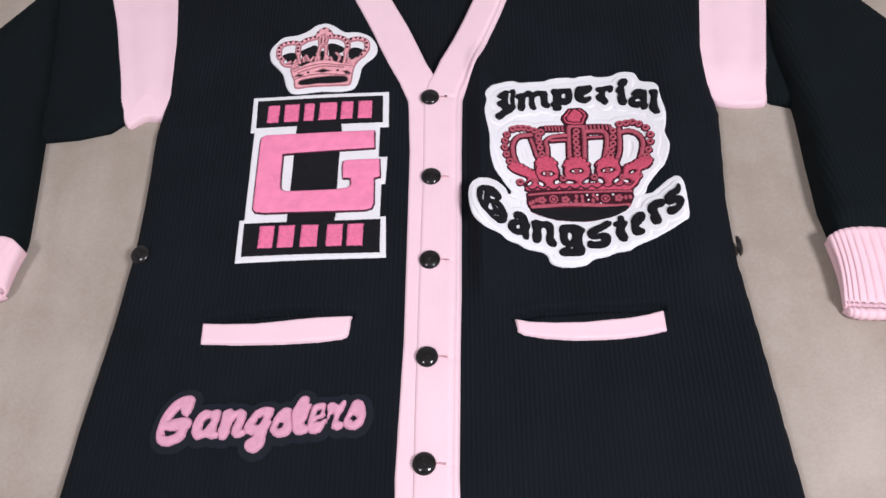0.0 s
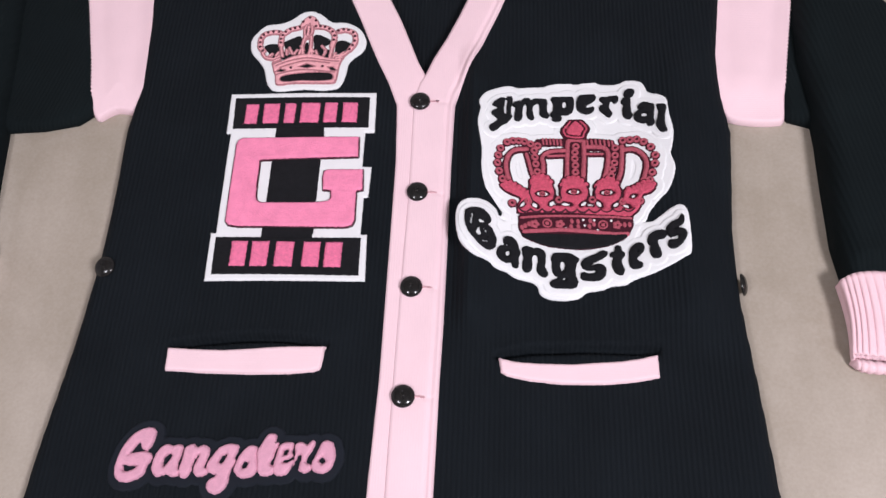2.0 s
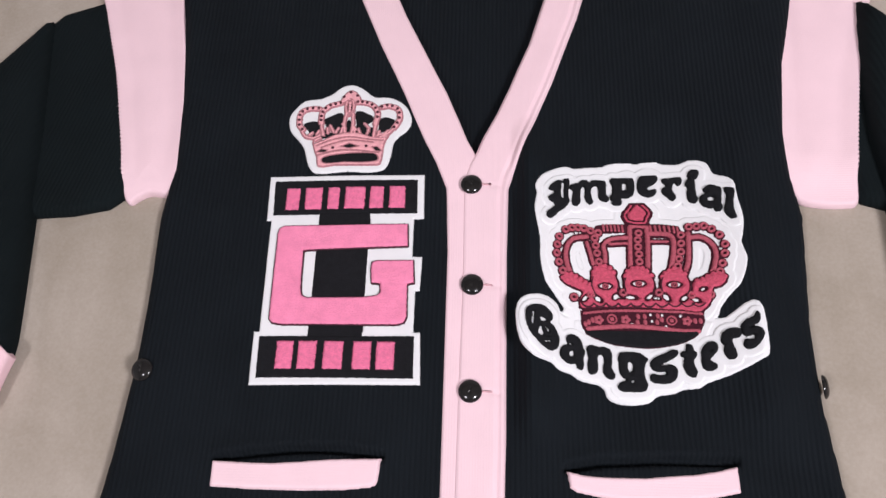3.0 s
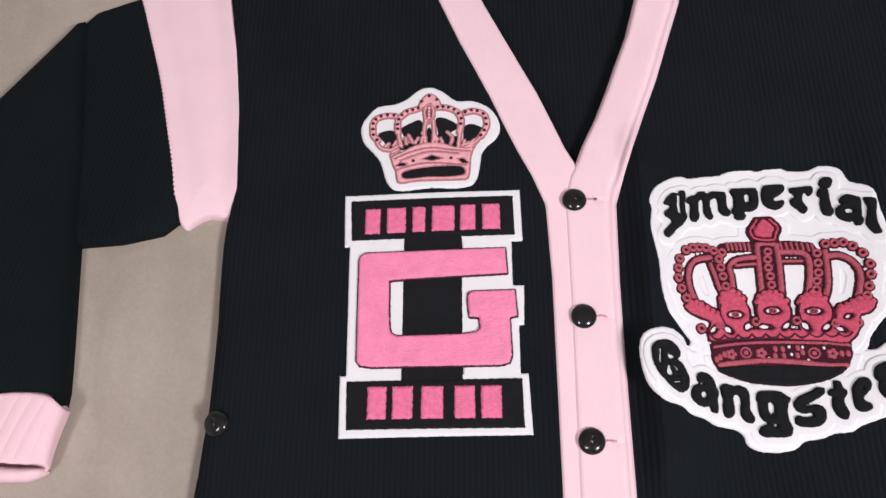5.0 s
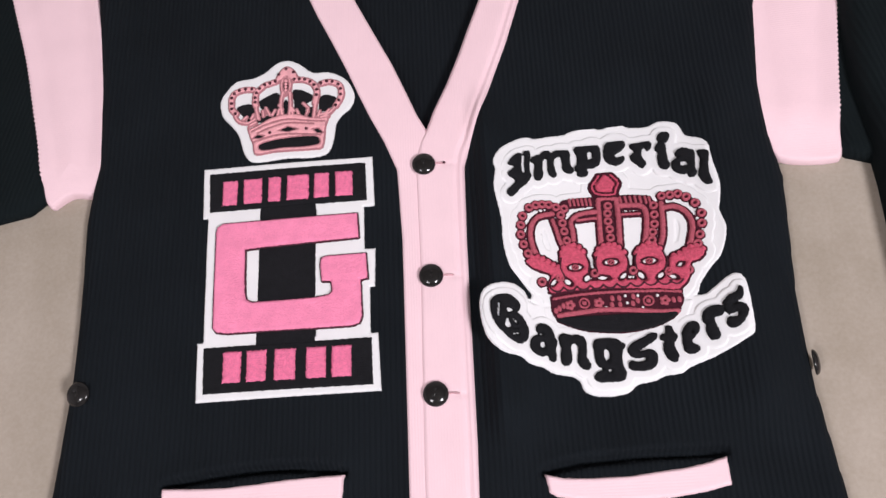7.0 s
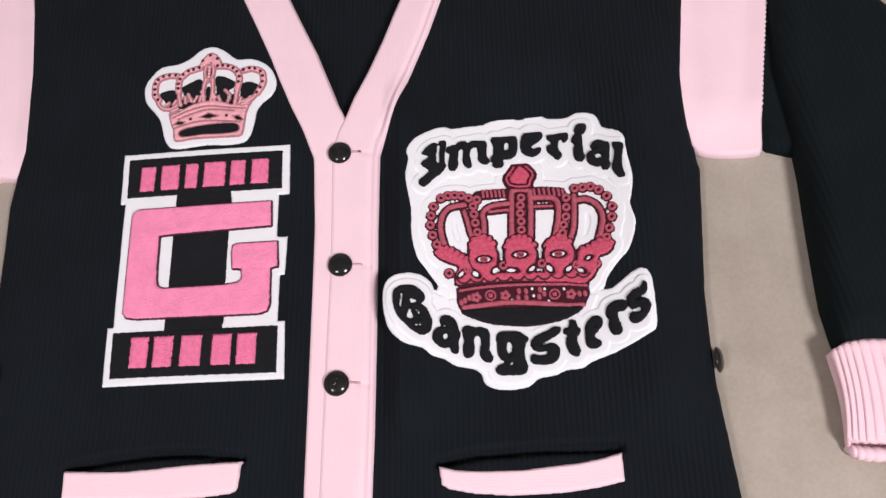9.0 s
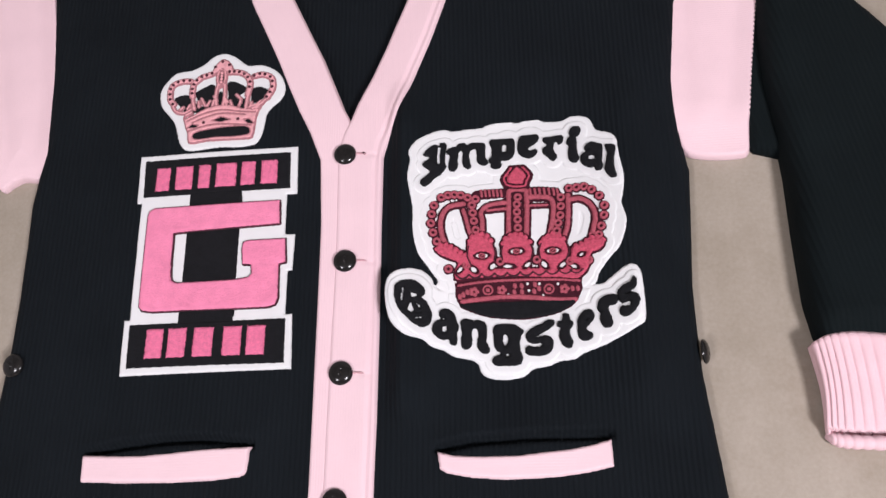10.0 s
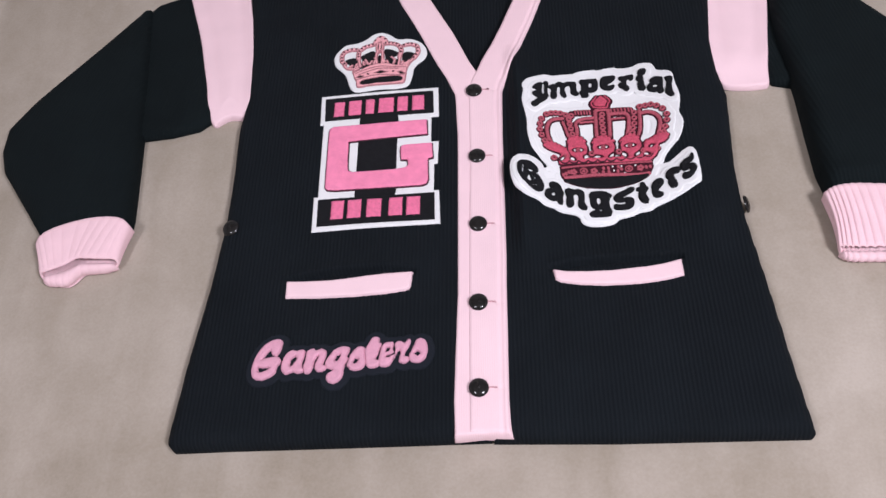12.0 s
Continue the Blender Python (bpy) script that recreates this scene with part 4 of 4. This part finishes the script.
places = [(78.8, 336.5), (76.7, 328.7), (76, 320.5), (77.8, 311.9), (81, 303.7), (85, 343.5), (90.7, 345.2), (96.1, 345.3), (101.4, 344.6), (107.4, 342.1), (113.9, 340.3)]
places += [(110.7, 334.9), (111.3, 327.8), (112.1, 320.4), (113.4, 312.2), (149.4, 340.1), (148.4, 333.6), (148.1, 326.7), (148.5, 319.7), (148.4, 312.4), (185.2, 337.7), (184.7, 329.6), (183.8, 321.5), (181.6, 314.7), (180.3, 307.8)]
places += [(192.4, 345.5), (198.8, 345.9), (205.1, 346.3), (211.1, 343.1), (217, 337.3), (220.6, 328.1), (219.5, 319.3), (216.7, 309.8), (214.1, 302.1)]
places += [(90.3, 279), (105.1, 281.3), (132.9, 283.2), (162.8, 283.4), (189.4, 280.8), (204.5, 280.7)]
ticks = [(119.1, 345.3), (122.4, 345.4), (125.8, 345.3), (129.1, 345.3), (132.4, 345.1), (135.7, 344.7), (160.1, 344.2), (164.1, 344.3), (167.9, 344.2), (171.8, 344.1), (175.7, 343.8), (179.6, 343.2), (182.8, 342.4)]
bosses = [polygon([(107.5, 303), (110.5, 306), (116, 306.5), (121.5, 305), (126.5, 299.5), (129, 290), (127, 281), (123, 274), (110.5, 274.5), (108.5, 284), (106, 294)], 3),
          polygon([(134.5, 297), (137, 302.5), (143, 305.5), (149.5, 305), (156, 300.5), (159.5, 291.5), (157.5, 281.5), (153.5, 272.5), (137, 273.5), (134.5, 282.5)], 3),
          polygon([(165.5, 295), (170, 300.5), (176, 304), (182.5, 302.5), (187, 296.5), (188.5, 288), (185, 279), (180.5, 271), (166.5, 271.5), (164.5, 283.5)], 3)]
flares = [polygon([(79, 298), (87, 299.5), (93.5, 296.5), (100, 291.5), (107.5, 288), (110, 279.5), (113, 272), (98, 269), (95.5, 275.5), (98.5, 284), (91, 288), (83.5, 292)], 3),
          polygon([(207.5, 298.5), (216, 298.5), (218, 294), (214, 289.5), (206.5, 286.5), (204.5, 276.5), (199.5, 269), (193, 265.5), (180, 268), (184, 274.5), (190, 284.5), (191.5, 292), (199.5, 295)], 3),
          polygon([(95.5, 270), (99.5, 275.5), (119.5, 277), (145, 276.5), (174, 275), (197.5, 273), (197.5, 267.5), (173.5, 267.5), (144.5, 270), (119.5, 270)])]
scallops = [(108.5, 302), (110.5, 306), (114.5, 307.5), (118.5, 308), (122.5, 306), (125.5, 302), (136, 298.5), (138, 303), (142, 305.5), (146, 306.5), (150.5, 306), (154, 303.5), (157.5, 299), (167, 298), (169.5, 301), (173, 303.5), (177, 305.5), (181.5, 304), (185, 300.5), (195, 293.5), (199.5, 295), (84, 300), (88.5, 300), (92.5, 298), (96.5, 295.5), (100.5, 292.5), (104.5, 290), (204, 297.5), (208.5, 300), (213, 300), (217, 297.5)]
holes = joined([oval(x, y, rx, ry, turn) for (x, y), rx, ry, turn in zip([(100, 278), (111, 277.5), (126.5, 279.5), (139, 279), (155, 279.5), (168.5, 279), (183.5, 278), (192, 276.5), (199, 286)],
                (3.4, 3.6, 3.0, 4.4, 3.8, 3.8, 3.8, 3.6, 2.4), (1.7, 2.0, 2.2, 1.7, 1.8, 2.1, 1.8, 1.7, 1.5), (45, -42, 40, -8, 38, -55, 40, -30, 20))])
gem = polygon([(149.4, 372.9), (154.2, 370.9), (159.7, 365), (162, 359.8), (159.4, 353.6), (157.1, 348.4), (149, 347.6), (140.5, 349.5), (137.5, 353.4), (136.3, 358.5), (140.2, 364.7), (144.7, 370.5)], 3)
brow = [([(98.6, 264.2), (115.4, 265.9), (137.3, 266.6), (160.4, 266.1), (183.3, 265), (195.8, 263.4)], 2.2), ([(101.6, 250.4), (117.9, 251.7), (136.7, 252.6), (159.6, 250.8), (179.4, 248.1), (191.6, 248)], 4.0)]
brow_ground = polygon([(95.5, 267), (123.5, 270), (144.5, 270), (173.5, 268.5), (198, 267), (198, 256.5), (194, 247.5), (172.5, 246.5), (143.5, 247.5), (123, 247), (99, 246.5), (95.5, 254.5)])
rosettes = [(110.8, 258.2), (133.3, 258.5), (183.5, 257.1)]
studs = [(122.1, 259.1), (171.2, 257.7)]
small = [(99.4, 254.6), (102.3, 256.2), (105.6, 258.1), (144, 261.5), (149.4, 261.3), (143.3, 256.2), (149.5, 256.1), (160.2, 262), (159.3, 256.2), (163.2, 258.5), (189.9, 257.1), (194.2, 257.1)]
pips = [(155.1, 257.1), (154.2, 262.9), (138.5, 254.3), (178.5, 261.6), (163.7, 262.4), (166.3, 252.3)]
eye_places = [(118, 289), (146.5, 291.5), (176, 290.5)]
crescent = polygon([(99, 248), (123, 249), (144, 249), (172.5, 248), (192.5, 248), (183.5, 240), (167.5, 235), (145, 233.5), (122.5, 236.5), (109, 241.5)], 3)
mass = joined(bosses + flares + [oval(x, y, 2.3, 2.3) for x, y in scallops])
red = joined([mass - holes.grown(1.1), gem.grown(-1.4)])
arches = joined([stroke(p, w) for p, w in bows + brow]) - mass.grown(0.8) - gem
base = joined([joined([stroke(p, w + 3.6) for p, w in bows]), mass.grown(1.7), brow_ground, gem.grown(1.4), crescent.grown(0.6)] + [oval(x, y, 4.6, 4.6) for x, y in places]
              + [stroke([(115, 344), (125, 344.5), (138, 345)], 9), stroke([(158, 345), (170, 344.5), (181, 343)], 9), stroke([(148, 342), (147, 308)], 10)])
overlay = joined([base.grown(6), oval(147, 300, 40, 30)]) & whole.grown(-3)
layer("felt_overlay", curled(overlay), felt_white, emblem_patch, 21.5, 22.8, 1.0, 1.2, "second layer of white felt behind the crown")
layer("crown_ground", curled((base - holes.grown(-0.4)).frayed(0.3, 4)), thread_dark, emblem_patch, 22, 24.0, 0.7, 1.4, "black and maroon stitched ground of the crown", 0.1)
eyes = joined([oval(x, y, 7.2, 3.7) for x, y in eye_places])
gem_line = gem.grown(-3.0) - gem.grown(-4.7)
layer("crown", curled((red - eyes - gem_line).frayed(0.3, 3)), thread_red, emblem_patch, 23, 26.0, 0.6, 1.8, "raised red chenille crown", 0.2)
layer("crown_arch", curled(arches.frayed(0.3, 3)), thread_dusty, emblem_patch, 23, 25.8, 0.6, 1.6, "dusty red stitched arches of the crown", 0.2)


def ornament(name, area, spots, low, high, mat=thread_dusty):
    """One small stitched ornament, set at each of the spots."""
    mesh = slab(area, 0.5, low, high, 1.1, swell=0)
    for x, y in spots:
        part(name, mesh, mat, emblem_patch).matrix_basis = on_emblem(x, y)


scallop_line = joined([stroke([(x - 5.2, 272.6), (x - 3, 270.4), (x, 269.4), (x + 3, 270.4), (x + 5.2, 272.6)], 1.5) for x in (102, 112.4, 122.8, 133.2, 143.6, 154, 164.4, 174.8, 185.2, 194)])
seams = [stroke(p, 1.3) for p in ([(107.5, 297), (106, 289), (109, 281)], [(128, 284), (129.5, 291), (127.5, 297)], [(135, 284), (134, 291), (136, 297)],
                                  [(158, 283), (160, 291), (157.5, 298)], [(165.5, 284), (165, 291), (167, 297)], [(186, 281), (189.5, 289), (187.5, 296)])]
layer("stitched_line", curled(joined([scallop_line] + seams)), thread_plum, emblem_patch, 25.0, 26.7, 0.5, 0.6, "dark maroon stitched lines")
ornament("ring", oval(0, 0, 3.65, 3.6) - oval(0, 0, 1.35, 1.4), places, 23.0, 25.8)
ornament("tick", stroke([(0.3, -2.7), (-0.3, 2.7)], 2.3), ticks, 23.0, 25.2)
ornament("rosette", joined([oval(2.6 * math.cos(k * 1.257), 2.6 * math.sin(k * 1.257), 1.85, 1.85) for k in range(5)]) - oval(0, 0, 0.8, 0.8), rosettes, 23.0, 25.4)
ornament("stud", oval(0, 0, 4.6, 4.6) - (oval(0, 0, 3.0, 3.0) - oval(0, 0, 1.9, 1.9)), studs, 23.0, 25.4)
ornament("stitch", oval(0, 0, 1.8, 2.7, 10), small, 23.0, 25.2)
ornament("pip", oval(0, 0, 1.2, 1.5), pips, 23.0, 24.8, felt_white)
ornament("eye_white", oval(0, 0, 5.2, 2.2) - oval(0, 0, 2.9, 2.6), eye_places, 23.0, 24.8, felt_white)
ornament("eyelet", oval(0, 0, 2.9, 2.6) - (oval(0, 0, 1.7, 1.5) - oval(0, 0, 0.7, 0.7)), eye_places, 23.0, 25.6)
layer("crown_base", curled(crescent.frayed(0.3, 4)), pile_black, emblem_patch, 23, 25.6, 0.8, 1.8, "black chenille crown base", 0.15)

# script patch
script = []
script.append(polygon([(-231.9, 27.8), (-232, 37.4), (-228.4, 49.5), (-222.6, 58.4), (-216.1, 63.6), (-208.3, 65.9), (-202.6, 63.8), (-202.3, 56.4), (-205.2, 48.3), (-208.5, 46.7), (-212.4, 48.4), (-214.1, 53), (-217.8, 49.3), (-221, 44), (-222.4, 42.7), (-216.3, 44.9), (-208.4, 45.9), (-203.3, 44.2), (-202, 40.9), (-203, 36.9), (-205, 34.6), (-206.4, 28.2), (-211.2, 23.5), (-218.6, 20.5), (-225, 20.6), (-229.4, 23)], 3) - polygon([(-224.5, 34), (-224.2, 30.5), (-221.8, 29.7), (-217.2, 31.1), (-214, 33.1), (-220.8, 33.2)]).grown(0.6))
script.append(polygon([(-201, 31.3), (-200.8, 38.5), (-198.7, 45.2), (-194.6, 50.5), (-189.7, 52.4), (-185.8, 50.9), (-182, 52.3), (-177.3, 50.7), (-177.7, 44.6), (-179.2, 38.2), (-178.9, 32.6), (-176.6, 30.9), (-177.6, 26.7), (-183, 25.5), (-188.7, 27.2), (-194.7, 24.9), (-198.2, 26.5)], 3) - polygon([(-191.8, 36.8), (-190.8, 40.8), (-187.2, 43.9), (-185.7, 42.3), (-188.7, 37.5), (-190.6, 34.3)]).grown(0.6))
script.append(polygon([(-178.3, 31.8), (-176.8, 38.1), (-175.9, 48.6), (-173.5, 51.3), (-169.2, 53), (-165.4, 50.5), (-160.3, 52.4), (-155.2, 49.9), (-154.9, 43.9), (-156.9, 37.8), (-157.5, 33.8), (-153.9, 33), (-154.9, 28.3), (-160.1, 26), (-164.8, 27.6), (-166.3, 33.2), (-163.7, 41.1), (-162.9, 44), (-165.4, 42), (-167, 36.4), (-168.1, 30), (-171.1, 25.3), (-175.8, 25.1)], 3))
script.append(polygon([(-155.9, 36.2), (-152.7, 42.6), (-148, 49.8), (-142.8, 52.9), (-137.3, 54.1), (-131.6, 52.7), (-131.6, 47.9), (-133.6, 42.3), (-132.3, 39.8), (-135, 32.7), (-135.9, 27.2), (-136.7, 20.2), (-140.7, 14.8), (-145.9, 12.5), (-151.7, 14.9), (-153.8, 19.6), (-152, 24.3), (-146.9, 27.4), (-151.1, 29), (-154.4, 30.6)], 3) - polygon([(-145.4, 38.4), (-144, 42.7), (-140.7, 44.8), (-141.5, 41.6), (-143.5, 38.4)]).grown(0.6))
script.append(polygon([(-133.4, 32.7), (-131.2, 41.4), (-127.9, 47.8), (-122.8, 52.6), (-117.3, 52.8), (-115.3, 49.2), (-115.3, 43.6), (-113.5, 35.6), (-115.8, 29.3), (-121.7, 26.2), (-128, 26.6), (-131.1, 29.2)], 3) - polygon([(-126.2, 36.1), (-124.6, 39.2), (-122.1, 38.1), (-123.4, 35.4), (-125.7, 34.2)]).grown(0.6))
script.append(polygon([(-115.7, 48.4), (-112.7, 54.8), (-109.3, 61.3), (-104.7, 63.4), (-100.9, 61.5), (-100.9, 56.3), (-98.5, 55.4), (-99, 52.2), (-100.9, 47.4), (-102.1, 42.6), (-104.1, 38.6), (-101.6, 37), (-98.3, 35.3), (-99.5, 31.4), (-104.7, 28.3), (-110.2, 28.4), (-113.6, 31.6), (-114.8, 38.8)], 3))
script.append(polygon([(-101.2, 32.2), (-101, 38.6), (-99.4, 47.3), (-97.5, 53.8), (-93, 56.1), (-87.5, 56.4), (-85.7, 53.6), (-86.9, 48.7), (-85.5, 45.5), (-84.3, 42.3), (-85.9, 36.7), (-89.3, 30.5), (-94.6, 28.7), (-99.4, 29.8)], 3) - polygon([(-93.4, 45.6), (-93.2, 48.8), (-90.1, 49.6), (-91.4, 46.4)]).grown(0.5) - stroke([(-92.9, 40.3), (-89.4, 41.1), (-85.3, 43.4)], 1.9))
script.append(polygon([(-85.1, 36.7), (-84.3, 46.3), (-85.2, 53.6), (-81.2, 56.7), (-76.3, 55.5), (-74.7, 54.2), (-71, 58.2), (-68.2, 56.5), (-69.7, 50.9), (-73.2, 44.5), (-74.5, 40.5), (-72, 38.9), (-69.6, 38.1), (-70.1, 33.6), (-74.6, 31.3), (-79.4, 32.7), (-80.4, 35.9), (-78.6, 43.8), (-80.4, 46.2), (-82.5, 43)], 3))
script.append(polygon([(-70.4, 38.1), (-68.4, 43.6), (-65, 51.6), (-63, 56.4), (-58.4, 58.4), (-53.5, 56.2), (-51.3, 49.7), (-50.9, 43.3), (-53.2, 36.2), (-56.8, 32.3), (-62.2, 31.2), (-66.9, 32.5), (-69.4, 34.9)], 3) - polygon([(-63.6, 41.9), (-61.4, 43.5), (-59.2, 41.4), (-61.1, 39.5)]).grown(0.6))
lettering = joined(script)
script_patch = layer("script_patch", lettering.grown(6.8).frayed(0.3, 6), felt_navy, cardigan, 19, 22, 1.0, 1.2, "dark navy felt patch with pink script lettering")
for letter in script:
    layer("letter", letter.grown(-0.1).frayed(0.3, 4), pile_rose, script_patch, 21.5, 26, 0.7, 2.6, "rose pink chenille script letter", 0.2)
